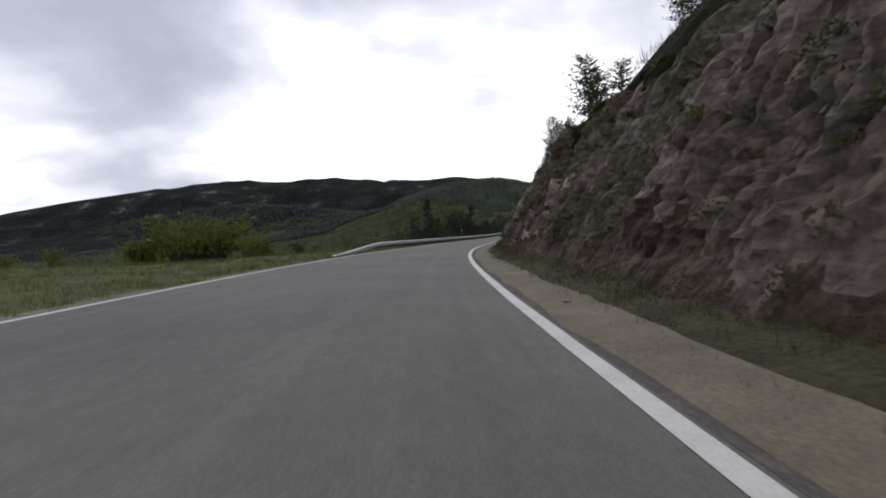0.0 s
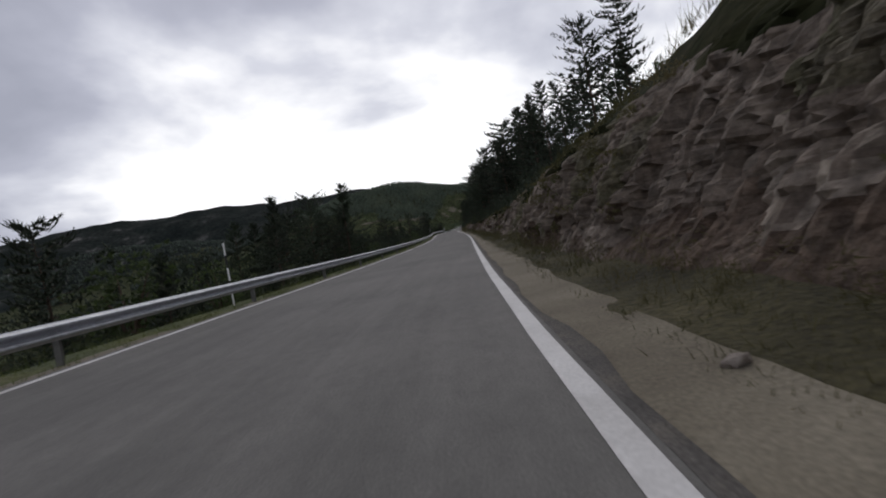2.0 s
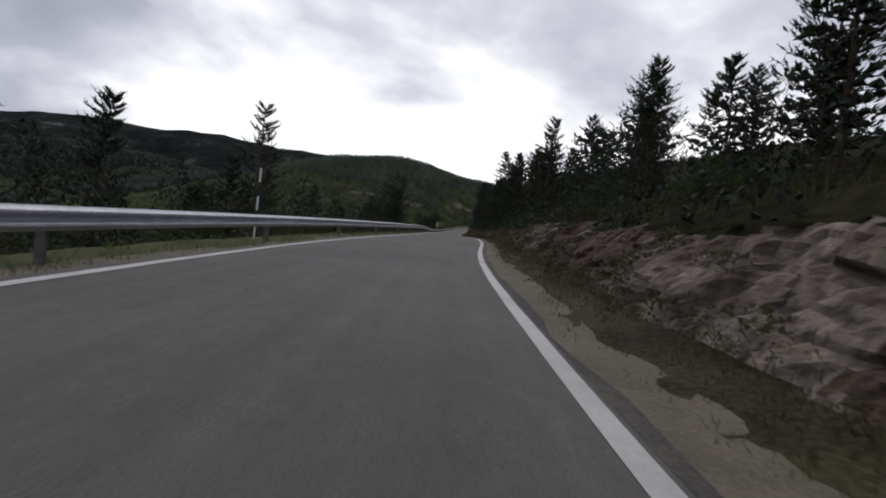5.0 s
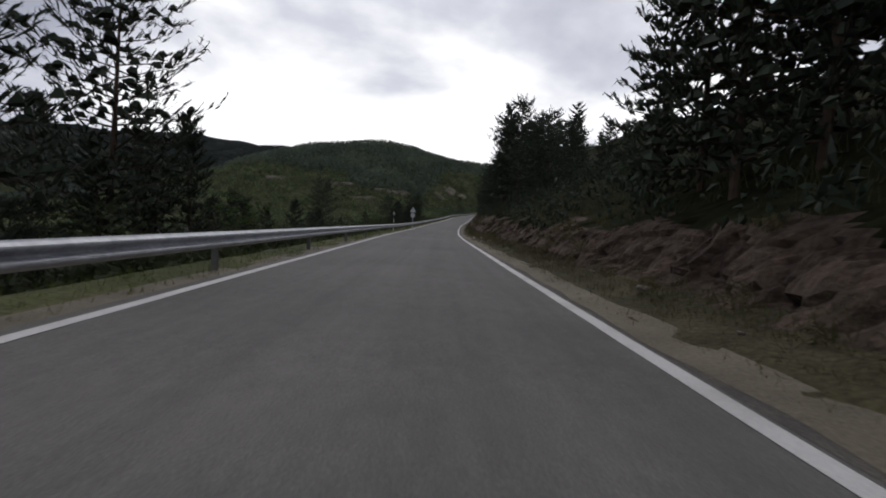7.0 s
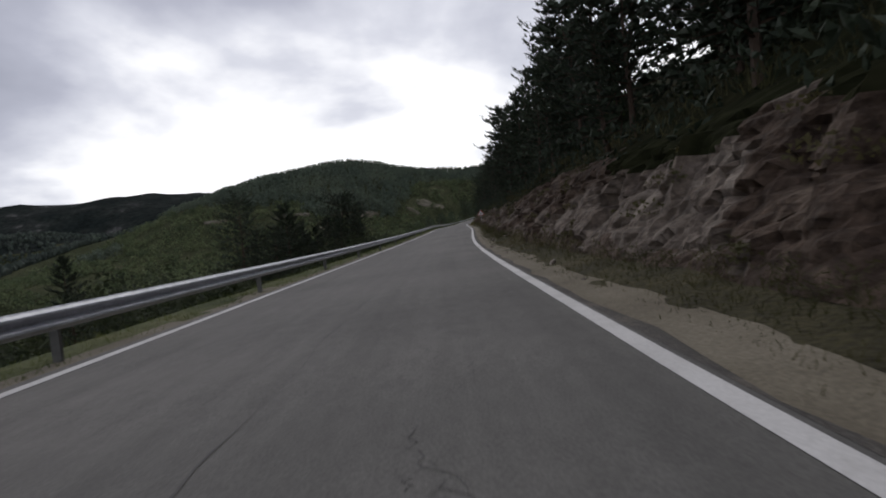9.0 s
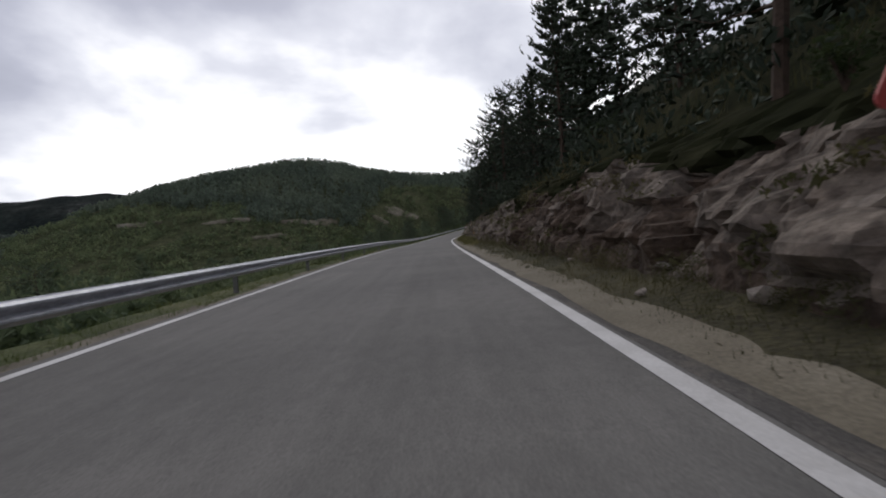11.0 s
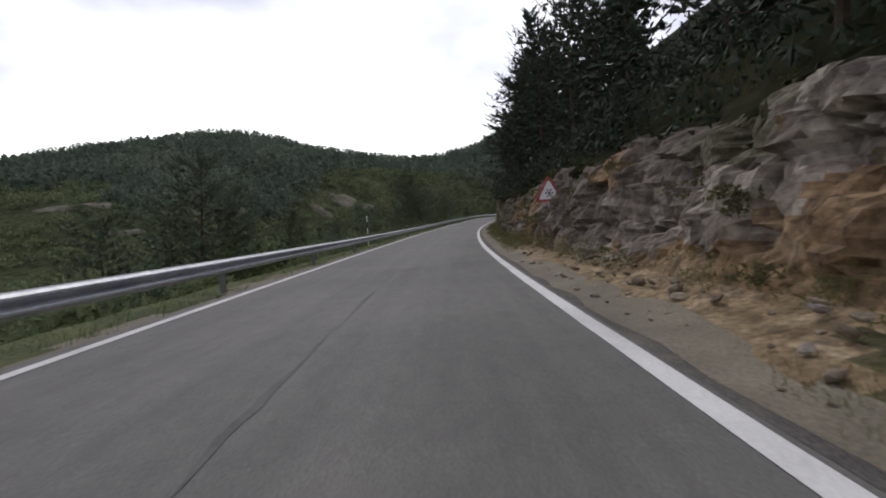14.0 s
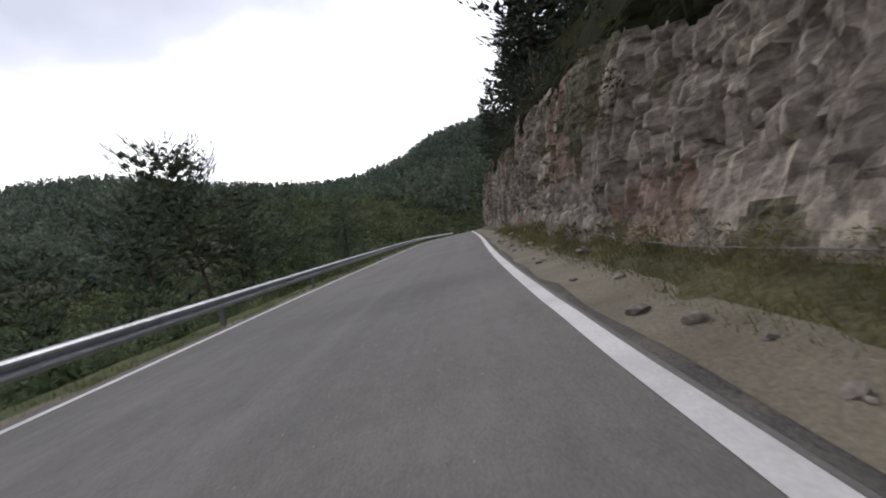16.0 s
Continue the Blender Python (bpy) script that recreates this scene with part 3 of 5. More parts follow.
    pale_from = np.interp(fs, [0, 60, 110, 300, 425, 440, 500, 545, 640], [1.05, 1.0, 1.1, 1.3, 1.25, 0.82, 0.86, 0.95, 0.55])
    slot = np.zeros(fs.shape, int)
    slot[kindred < dark_share] = 6
    slot[kindred > pale_from] = 5
    # earth banks; their dark colour includes shade from the trees above
    slot[(fs > 216) & (fs < 300) & ((earthy > -0.4) | (fv < 0.5))] = 2
    slot[(fs > 300) & (fs < 425) & (earthy > 0.0)] = 2
    slot[(fs > 100) & (fs < 216) & (earthy > np.interp(fs, [100, 140, 160, 216], [0.22, 0.2, -0.08, -0.08]))] = 2
    slot[(fs < 85) & (earthy > 0.14)] = 2
    slot[(fs > 516) & (fs < 527) & (earthy + 0.5 * (0.6 - fv) > -0.05)] = 1
    slot[(fs > 499) & (fs < 519) & (fv < 0.24 + 0.5 * earthy)] = 1
    slot[(fs > 440) & (fs < 542) & (fbm(fs * 0.35, fz * 0.5, 86, 3) > 0.42)] = 1
    slot[(fs > 529) & (fs < 553) & ((slot == 5) | ((slot == 0) & (kindred < pale_from - 0.12)))] = 6
    mossy = fbm(fs * 0.45, fz * 0.5, 87, 3) + 0.3 * fv - 0.12
    slot[((fs < 110) | (fs > 535)) & (mossy > np.where(fs < 80, -0.04, 0.15))] = 4
    mixed = fbm(fs * 0.3, fz * 0.4, 92, 3) + 0.2 * chip[:-1, :-1]
    slot[(fs > 527) & (fs < 553) & (mixed > 0.14)] = 2
    slot[(fs > 527) & (fs < 553) & (mixed < 0.02)] = 4
    slot[(fs > 527) & (fs < 553) & (mixed > 0.38)] = 1
    slot[(fv < 0.12 + 0.25 * fbm(fs * 0.7, fz * 0, 83)) & (fs < 430)] = 2
    slot[(fs > 552) & (fs < 600) & (fbm(fs * 0.18, fz * 0.22, 90, 3) > 0.10) & (slot != 4)] = 7
    slot[(fs > 425) & (fs < 545) & (mossy + 0.5 * (fv - 0.6) > 0.2) & (fv > 0.5)] = 4
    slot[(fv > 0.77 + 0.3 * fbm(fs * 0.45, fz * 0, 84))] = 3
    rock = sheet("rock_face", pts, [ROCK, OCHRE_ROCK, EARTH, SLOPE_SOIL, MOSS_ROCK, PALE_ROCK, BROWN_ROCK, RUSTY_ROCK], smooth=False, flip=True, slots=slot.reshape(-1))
    tagged(rock, label, "rock face", kind="structure")
    LEDGES.append((s_rk, pts, push))


rock_stretch(-14.0, 112.0, 0.12, 58, "broken grey-brown rock cutting with moss and tufts")
rock_stretch(112.0, 216.0, 0.12, 24, "low broken grey rock bank under the pines")
rock_stretch(216.0, 300.0, 0.12, 16, "low dark brown earth bank under the pines")
rock_stretch(300.0, 430.0, 0.12, 28, "reddish-brown earth and rock cutting")
rock_stretch(430.0, 540.0, 0.10, 38, "fractured pale grey and ochre rock cutting")
rock_stretch(540.0, 640.0, 0.12, 76, "high grey-brown rock cliff above a cable fence")


def slope_z(s, e):
    """Height of the hillside e metres behind the crest of the cutting, above the road."""
    h = np.maximum(cut_height(s), 0.8)
    rise = np.interp(s, [0, 60, 120, 200, 300, 420, 520, 560], [0.85, 0.8, 0.62, 0.34, 0.55, 0.62, 0.75, 0.85])
    return 0.18 + h + rise * e * (1 - 0.004 * e) + 0.9 * fbm(s * 0.12, e * 0.12, 91) * np.clip(e / 4, 0, 1) - 0.25


def crest(s):
    return foot(s) + np.maximum(cut_height(s), 0.8) * (cut_lean(s) + 0.06) - 0.3


s_sl = np.arange(-14.0, 640.0, 1.2)
e_sl = np.concatenate([[0.0, 0.55], np.linspace(1.1, 6, 7), np.linspace(7.5, 46, 18), [54, 66, 82, 100, 120, 165]])
sink = np.interp(e_sl, [0.0, 0.55, 1.1, 1.6, 2.6], [2.2, 1.2, 0.6, 0.3, 0.0])
S3, E3 = np.meshgrid(s_sl, e_sl, indexing="ij")
pts = on_road(S3, crest(s_sl)[:, None] + E3, slope_z(S3, E3) + 0.3 * fbm(S3 * 0.7, E3 * 0.7, 93) * np.clip(E3, 0, 1) - sink[None, :] - np.clip(E3 - 120, 0, 99) * 3.0)
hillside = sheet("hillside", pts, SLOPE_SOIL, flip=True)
tagged(hillside, "overgrown hillside above the rock cutting, wood shade in its colour", "hillside", kind="structure")

# ---- left side: verge, then the bank falling to the valley ----
RAIL = 0.62


def left_z(s, e):
    """Ground height e metres beyond the left edge of the asphalt, above the road."""
    drop = np.interp(s, [0, 25, 60, 110, 200, 300, 420, 520, 600], [0.0, 0.0, 0.10, 0.40, 0.42, 0.42, 0.38, 0.44, 0.45])
    k = np.clip(e - 1.5, 0, None)
    return -0.03 - drop * k * 26 / (26 + k * 0.9) + 0.5 * fbm(s * 0.16, e * 0.16, 95, 3) * np.clip((e - 1.3) / 5, 0, 1) + 0.05 * fbm(s, e * 1.5, 96) * np.clip(e, 0, 1)


s_lf = np.arange(-18.0, S_END, 1.2)
e_lf = np.concatenate([np.linspace(-0.02, 1.6, 7), np.linspace(2.1, 12, 14), np.linspace(14, 70, 18)])
S4, E4 = np.meshgrid(s_lf, e_lf, indexing="ij")
pts = on_road(S4, -width(s_lf)[:, None] - 0.27 - E4, left_z(S4, E4))
sandy = 0.35 + 0.5 * fbm(S4[:-1, :-1] * 0.5, E4[:-1, :-1] * 0, 97, 3)
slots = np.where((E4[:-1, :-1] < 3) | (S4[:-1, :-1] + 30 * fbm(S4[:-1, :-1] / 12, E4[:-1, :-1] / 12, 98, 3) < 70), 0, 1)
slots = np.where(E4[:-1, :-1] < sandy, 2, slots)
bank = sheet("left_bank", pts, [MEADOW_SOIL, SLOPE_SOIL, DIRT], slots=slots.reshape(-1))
tagged(bank, "grassy verge and bank falling away to the valley", "bank", kind="structure")

# ---- ground to the horizon, with the hills ----
HILLS = [  # centre x, centre y, height, half widths along and across, turn in degrees
    (136, 878, 88, 241, 150, 4),
    (40, 700, 24, 260, 170, 0),
    (-377, 1200, 100, 430, 253, -12),
    (-1012, 1950, 187, 712, 333, 14),
    (-294, 2020, 166, 500, 339, 5),
    (268, 1861, 167, 545, 224, 17),
    (391, 845, 90, 97, 140, 3),
    (684, 906, 115, 178, 184, -9),
    (-980, 3150, 352, 190, 260, 0),
    (-170, 3300, 372, 420, 240, 0),
]


def ground_z(x, y):
    z = -26 + 0 * x
    for hx, hy, hh, a, b, turn in HILLS:
        c, s = math.cos(radians(turn)), math.sin(radians(turn))
        u, v = (x - hx) * c + (y - hy) * s, -(x - hx) * s + (y - hy) * c
        z = z + hh * np.exp(-((u / a) ** 2 + (v / b) ** 2))
    z = z + 11 * fbm(x / 130, y / 130, 101, 5) * np.clip((z + 40) / 60, 0.3, 1.6)
    return z


def clear_of_road(x, y):
    """Distance to the road and the road's height there."""
    best, high = np.full(x.shape, 1e9), np.zeros(x.shape)
    for k in range(0, len(S_ROAD), 4):
        d = np.hypot(x - RX[k] + 3, y - RY[k])
        closer = d < best
        best, high = np.where(closer, d, best), np.where(closer, RZ[k], high)
    return best, high


def land(x, y):
    z = ground_z(x, y)
    near, high = clear_of_road(x, y)
    mix_in = np.clip((near - 55) / 60, 0, 1)
    mix_in = mix_in * mix_in * (3 - 2 * mix_in)
    z = np.where(near < 300, np.maximum(z, high - 11 - 0.05 * near), z)
    return np.where(near < 115, np.minimum(z, high - 11.5) * (1 - mix_in) + z * mix_in, z)


gx, gy = np.meshgrid(np.concatenate([np.arange(-3800, -1000, 200), np.arange(-1000, 1000, 18), np.arange(1000, 3800, 200)]),
                     np.concatenate([np.arange(-2600, -200, 200), np.arange(-200, 1700, 18), np.arange(1700, 4300, 130)]), indexing="ij")
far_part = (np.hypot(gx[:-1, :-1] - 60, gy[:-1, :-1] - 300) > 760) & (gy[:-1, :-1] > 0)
# ridges beyond y = 2650 take the colour with the haze in it
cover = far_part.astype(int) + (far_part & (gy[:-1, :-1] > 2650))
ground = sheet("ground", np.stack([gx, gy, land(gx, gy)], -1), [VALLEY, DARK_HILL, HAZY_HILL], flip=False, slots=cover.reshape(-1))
tagged(ground, "scrubby valley floor and dark wooded hills", "ground", kind="structure")

# clearings of pale earth on the slope across the valley: centre, half widths, turn in degrees
CLEARINGS = [(64, 716, 15, 2.8, -13), (14, 736, 13, 3.0, -10), (108, 702, 14, 3, -10), (178, 748, 14, 4, 15), (121, 705, 6, 2.5, 5), (158, 729, 6, 2.2, 10), (88, 686, 10, 2, -8)]
for cx, cy, a, b, turn in CLEARINGS:
    u, v = np.meshgrid(np.linspace(-1, 1, 40), np.linspace(-1, 1, 10), indexing="ij")
    half = np.sqrt(np.clip(1 - u * u, 0, 1)) * (1 + 0.9 * fbm(u * 4 + cx, v * 0.8, 121, 3))
    lx, ly = u * a, v * b * half
    c, k = math.cos(radians(turn)), math.sin(radians(turn))
    x, y = cx + lx * c - ly * k, cy + lx * k + ly * c
    ob = sheet("clearing", np.stack([x, y, land(x, y) + 0.9 + 0.5 * fbm(x / 6, y / 6, 122, 2) - 1.2 * np.abs(v) ** 4], -1), PALE_EARTH, flip=False)
    tagged(ob, "pale bare earth clearing on the wooded slope", "clearing", kind="structure")


# ---- guardrail ----
def rail_wave():
    """The cross-section of the beam: sideways (towards the road) and up, from bottom to top."""
    return [(0.000, 0.000), (0.012, 0.020), (0.075, 0.055), (0.080, 0.075), (0.075, 0.095), (0.010, 0.135), (0.000, 0.155), (0.010, 0.175), (0.075, 0.215), (0.080, 0.235), (0.075, 0.255), (0.012, 0.290), (0.000, 0.310)]


RAIL_START, RAIL_END, BAY = 33.5, 692.0, 3.75
TOP = 0.72


def rail_at(s):
    """Offset and top height of the rail; it rises out of the ground and swings in at its start."""
    f = min(1.0, max(0.0, (s - RAIL_START) / 10.0))
    f = f * f * (3 - 2 * f)
    return -float(width(s)) - RAIL - 0.9 * (1 - f), TOP * f + 0.05 * (1 - f)


guardrail = tagged(new("guardrail"), "galvanised steel W-beam guardrail on short posts", "guardrail")
wave = rail_wave()
n_bays = int((RAIL_END - RAIL_START) / BAY)
for b in range(n_bays):
    a0 = RAIL_START + b * BAY
    n_len = 5
    verts, faces = [], []
    lap = 0.0 if b % 2 else 0.003
    for i in range(n_len):
        s = a0 + (BAY + 0.12) * i / (n_len - 1)
        d, top = rail_at(s)
        for back in (0, 1):
            for (o, h) in wave:
                verts.append(spot(s, d + o + lap - 0.004 * back, top - 0.31 + h))
    m = len(wave)
    for i in range(n_len - 1):
        for j in range(m - 1):
            p0, p1 = i * 2 * m + j, (i + 1) * 2 * m + j
            faces.append((p0, p0 + 1, p1 + 1, p1))
            faces.append((p0 + m, p1 + m, p1 + m + 1, p0 + m + 1))
        for j in (0, m - 1):
            p0, p1 = i * 2 * m + j, (i + 1) * 2 * m + j
            faces.append((p0, p1, p1 + m, p0 + m) if j == 0 else (p0, p0 + m, p1 + m, p1))
    mesh_object("beam", verts, faces, STEEL, guardrail)
bm = bmesh.new()
for (ox, oy, sx, sy) in ((0, 0, 0.005, 0.12), (0.025, 0.0575, 0.05, 0.005), (0.025, -0.0575, 0.05, 0.005)):
    box(bm, (oy, ox, 0.0), (sy, sx, 1.3))
box(bm, (0.10, 0.0, 0.50), (0.09, 0.10, 0.20))
post_mesh = bpy.data.meshes.new("post")
bm.to_mesh(post_mesh)
bm.free()
post_mesh.materials.append(DULL_STEEL)
for b in range(1, n_bays // 2):
    s = 454.7 - 7.6 * 55 + 7.6 * b
    d, top = rail_at(s)
    post = new("post", post_mesh)
    post.parent = guardrail
    post.matrix_basis = Matrix.Translation(spot(s, d - 0.15, top - 0.155 - 0.5)) @ pose(0, 0, 0, 0, 0, math.degrees(heading(s)))


# ---- trees ----
def leaf_tris(rng, centres, count, length, breadth, droop=0.0):
    """Narrow triangles fanned out round each centre."""
    n = len(centres) * count
    c = np.repeat(np.asarray(centres), count, 0)
    d = rng.normal(size=(n, 3))
    d[:, 2] = d[:, 2] * 0.7 + 0.25 - droop
    d /= np.linalg.norm(d, axis=1)[:, None]
    side = np.cross(d, rng.normal(size=(n, 3)))
    side /= np.linalg.norm(side, axis=1)[:, None]
    ln = length * (0.6 + 0.8 * rng.random(n))[:, None]
    base = c + d * ln * 0.1 + rng.normal(size=(n, 3)) * length * 0.25
    return np.stack([base - side * breadth * 0.5, base + side * breadth * 0.5, base + d * ln], 1)


def shoots(rng, starts, ends, count, length, breadth):
    """Needles set along each shoot, pointing outwards and forwards like a bottle brush."""
    p, q = np.repeat(starts, count, 0), np.repeat(ends, count, 0)
    n = len(p)
    along = q - p
    along /= np.linalg.norm(along, axis=1)[:, None] + 1e-9
    d = along * 0.75 + rng.normal(size=(n, 3)) * 0.62
    d /= np.linalg.norm(d, axis=1)[:, None]
    side = np.cross(d, rng.normal(size=(n, 3)))
    side /= np.linalg.norm(side, axis=1)[:, None]
    base = p + (q - p) * (0.1 + 0.9 * rng.random(n) ** 0.8)[:, None]
    ln = length * rng.uniform(0.65, 1.3, n)[:, None]
    return np.stack([base - side * breadth * 0.5, base + side * breadth * 0.5, base + d * ln], 1)


_clump = bmesh.new()
bmesh.ops.create_cone(_clump, cap_ends=True, segments=4, radius1=1.0, radius2=0.35, depth=1.3)
bmesh.ops.triangulate(_clump, faces=_clump.faces)
_clump.verts.ensure_lookup_table()
CLUMP_V = np.array([tuple(v.co) for v in _clump.verts])
CLUMP_F = np.array([[v.index for v in f.verts] for f in _clump.faces])
_clump.free()


def pads(rng, centres, sizes):
    """Uneven flattened clumps of packed twigs: a half width and a half height for each centre."""
    n = len(centres)
    v = CLUMP_V[None] * rng.uniform(0.55, 1.4, (n, len(CLUMP_V), 1))
    turn = rng.random(n) * 6.28
    c, k = np.cos(turn)[:, None], np.sin(turn)[:, None]
    x, y = v[:, :, 0] * 1.25, v[:, :, 1] * 0.8
    v = np.stack([(x * c - y * k) * sizes[:, :1], (x * k + y * c) * sizes[:, :1], v[:, :, 2] * sizes[:, 1:] + 0.25 * x * sizes[:, 1:]], -1)
    return (centres[:, None] + v)[:, CLUMP_F].reshape(-1, 3, 3)


def sleeves(rng, starts, ends, radius):
    """A ragged three-sided spindle round each shoot: the needles packed close to the twig."""
    n = len(starts)
    along = ends - starts
    side = np.cross(along, rng.normal(size=(n, 3)))
    side /= np.linalg.norm(side, axis=1)[:, None]
    other = np.cross(along, side)
    other /= np.linalg.norm(other, axis=1)[:, None]
    mid = starts + along * rng.uniform(0.3, 0.65, (n, 1))
    ring = [mid + (math.cos(2.1 * k) * side + math.sin(2.1 * k) * other) * radius * rng.uniform(0.6, 1.6, (n, 1)) for k in range(3)]
    tris = []
    for k in range(3):
        tris += [np.stack([starts, ring[k], ring[(k + 1) % 3]], 1), np.stack([ends, ring[(k + 1) % 3], ring[k]], 1)]
    return np.concatenate(tris)


def make_pine(seed, height, bare=0.2, spread=0.27, branches=60, twigs=9, broad=False, needles=16, length=0.18, breadth=0.036, material=None, dense=1.0):
    """A pine with a leaning tapered trunk, uneven limbs, and upturned shoots sleeved in needles."""
    rng = np.random.default_rng(seed)
    root = new("pine_tree")
    bm = bmesh.new()
    lean = rng.normal(size=2) * 0.035 * height
    axis = lambda f: Vector((lean[0] * f * f + 0.08 * math.sin(5 * f + seed), lean[1] * f * f + 0.08 * math.cos(4 * f + seed), height * f))
    tube(bm, [axis(f) - Vector((0, 0, 0.4 if f == 0 else 0)) for f in np.linspace(0, 0.97, 8)], [max(0.02, 0.015 * height * (1 - f) ** 0.9) for f in np.linspace(0, 0.97, 8)], 6)
    starts, ends, hearts, sizes = [], [], [], []
    side_of = rng.uniform(0.7, 1.2, 7)
    for k in range(branches):
        f = float(bare + (0.985 - bare) * ((k + rng.random()) / branches) ** (0.9 if broad else 0.85))
        g = (f - bare) / (1 - bare)
        shape = math.sqrt(max(0.06, 1 - ((g - 0.30) / 0.74) ** 2)) if broad else (1 - f) ** 0.7
        az = k * 2.4 + rng.normal() * 0.5
        uneven = float(np.interp((az / (2 * math.pi)) % 1 * 6, range(7), side_of))
        reach = float(height * spread * shape * (0.55 + 0.55 * rng.random()) * uneven + 0.2)
        rise = 0.10 + (0.35 if broad else 0.45) * f + rng.normal() * 0.13
        p0 = axis(f)
        way_out = Vector((math.cos(az), math.sin(az), rise)).normalized()
        p1 = p0 + way_out * reach * 0.6 + Vector((0, 0, -0.06 * reach))
        p2 = p0 + way_out * reach + Vector((0, 0, 0.06 * reach))
        tube(bm, [p0, p1, p2], [0.010 * height * (1 - f) * 0.5 + 0.014, 0.014, 0.006], 3)
        across = way_out.cross(Vector((0, 0, 1))).normalized()
        for g in (0.2, 0.45, 0.7):
            hearts.append(tuple(p0.lerp(p2, g)))
            sizes.append((min(0.27, 0.07 + 0.05 * reach * dense), min(0.17, 0.04 + 0.035 * reach * dense)))
        for c in range(twigs):
            g = 0.22 + 0.78 * (c + rng.random()) / twigs
            q = p0.lerp(p1, g / 0.6) if g < 0.6 else p1.lerp(p2, (g - 0.6) / 0.4)
            hand = 1 if c % 2 else -1
            away = reach * (0.34 - 0.26 * g) * rng.random()
            q = q + across * hand * away + way_out * away * 0.5
            out = (across * hand * (0.7 - 0.3 * g) + way_out * 0.7 + Vector((0, 0, 0.45 + 0.35 * rng.random()))).normalized()
            long = 0.20 + 0.024 * height * rng.random()
            starts.append(tuple(q - out * 0.12))
            ends.append(tuple(q + out * long))
    starts.append(tuple(axis(0.9)))
    ends.append(tuple(axis(1.0)))
    part("trunk", bm, BARK, root)
    soup("crown", np.concatenate([shoots(rng, np.array(starts), np.array(ends), needles, length, breadth), sleeves(rng, np.array(starts), np.array(ends), 0.032 * dense), pads(rng, np.array(hearts), np.array(sizes))]), material or NEEDLES, root)
    return root


def make_bush(seed, size, material, name="shrub", tall=0.8, count=110, leaf=0.06):
    rng = np.random.default_rng(seed)
    root = new(name)
    bm = bmesh.new()
    ends = []
    for k in range(9):
        az, r = k * 2.4 + rng.random(), float(size * (0.25 + 0.3 * rng.random()))
        tip = Vector((math.cos(az) * r, math.sin(az) * r, size * tall * (0.6 + 0.5 * rng.random())))
        tube(bm, [Vector((0, 0, -0.15)), tip * 0.5 + Vector((0, 0, 0.1 * size)), tip], [0.03 * size, 0.02 * size, 0.006 * size], 4)
        ends.append(tip)
    part("trunk", bm, BARK, root)
    lobes = [np.array(e) + rng.normal(size=3) * 0.12 * size for e in ends] + [np.array((rng.normal() * 0.3, rng.normal() * 0.3, 0.3 + 0.3 * rng.random())) * size for _ in range(6)]
    cs = []
    for l in lobes:
        cs.append(l + rng.normal(size=(count // 15 + 4, 3)) * size * np.array((0.17, 0.17, 0.14)))
    cs = np.concatenate(cs)
    cs[:, 2] = np.abs(cs[:, 2])
    soup("foliage", leaf_tris(rng, cs, 10, leaf * size * 0.7 + 0.06, 0.020 * size + 0.05), material, root)
    return root


def place(proto, used, m, label, category, group):
    """Puts the model at m the first time, a copy of it later."""
    if proto.name not in used:
        used[proto.name] = proto
        proto.matrix_basis = m @ Matrix.Diagonal((*proto.scale, 1))
        ob = proto
    else:
        ob = copy_thing(proto, m @ Matrix.Diagonal([1 / f for f in proto.scale] + [1]))
    return tagged(ob, label, category, group)


rng = np.random.default_rng(7)
USED = {}
PINES = [make_pine(11, 8.5, 0.04, 0.32, 74, 11, needles=5), make_pine(12, 9.5, 0.06, 0.28, 78, 11, needles=5), make_pine(13, 7.0, 0.02, 0.36, 66, 11, needles=5), make_pine(14, 10.5, 0.22, 0.27, 66, 11, needles=5),
         make_pine(15, 6.0, 0.02, 0.40, 62, 11, needles=5), make_pine(16, 9.0, 0.12, 0.27, 46, 11, needles=5, dense=0.9), make_pine(17, 12.0, 0.10, 0.32, 104, 12, True, needles=5), make_pine(18, 8.5, 0.08, 0.40, 84, 12, True, needles=5),
         make_pine(19, 9.0, 0.40, 0.52, 92, 12, True, needles=5), make_pine(26, 13.0, 0.40, 0.40, 120, 12, True, needles=5, material=HAZED_GREEN_NEEDLES)]
WOOD_PINES = [make_pine(31, 8.5, 0.05, 0.33, 66, 10, True, 4, 0.18, 0.042, dense=1.3), make_pine(32, 9.5, 0.08, 0.28, 68, 10, False, 4, 0.18, 0.042, dense=1.3), make_pine(33, 8.5, 0.12, 0.30, 64, 10, True, 4, 0.18, 0.042, dense=1.3), make_pine(34, 7.0, 0.02, 0.36, 60, 10, False, 4, 0.18, 0.042, dense=1.3)]
HAZED_GREEN_PINES = [make_pine(41, 8.0, 0.02, 0.36, 62, 10, True, 4, 0.18, 0.042, HAZED_GREEN_NEEDLES, 1.2), make_pine(42, 8.5, 0.03, 0.32, 62, 10, False, 4, 0.18, 0.042, HAZED_GREEN_NEEDLES, 1.2), make_pine(43, 8.0, 0.02, 0.40, 64, 10, True, 4, 0.18, 0.042, HAZED_GREEN_NEEDLES, 1.2)]
PINE_H = [max(v.co.z for part_ob in tree.children for v in part_ob.data.vertices) for tree in PINES]
SHRUBS = [make_bush(21, 1.6, DARK_LEAF), make_bush(22, 2.2, DARK_LEAF, tall=1.0), make_bush(23, 1.2, LEAF), make_bush(24, 2.4, LEAF, tall=0.9)]


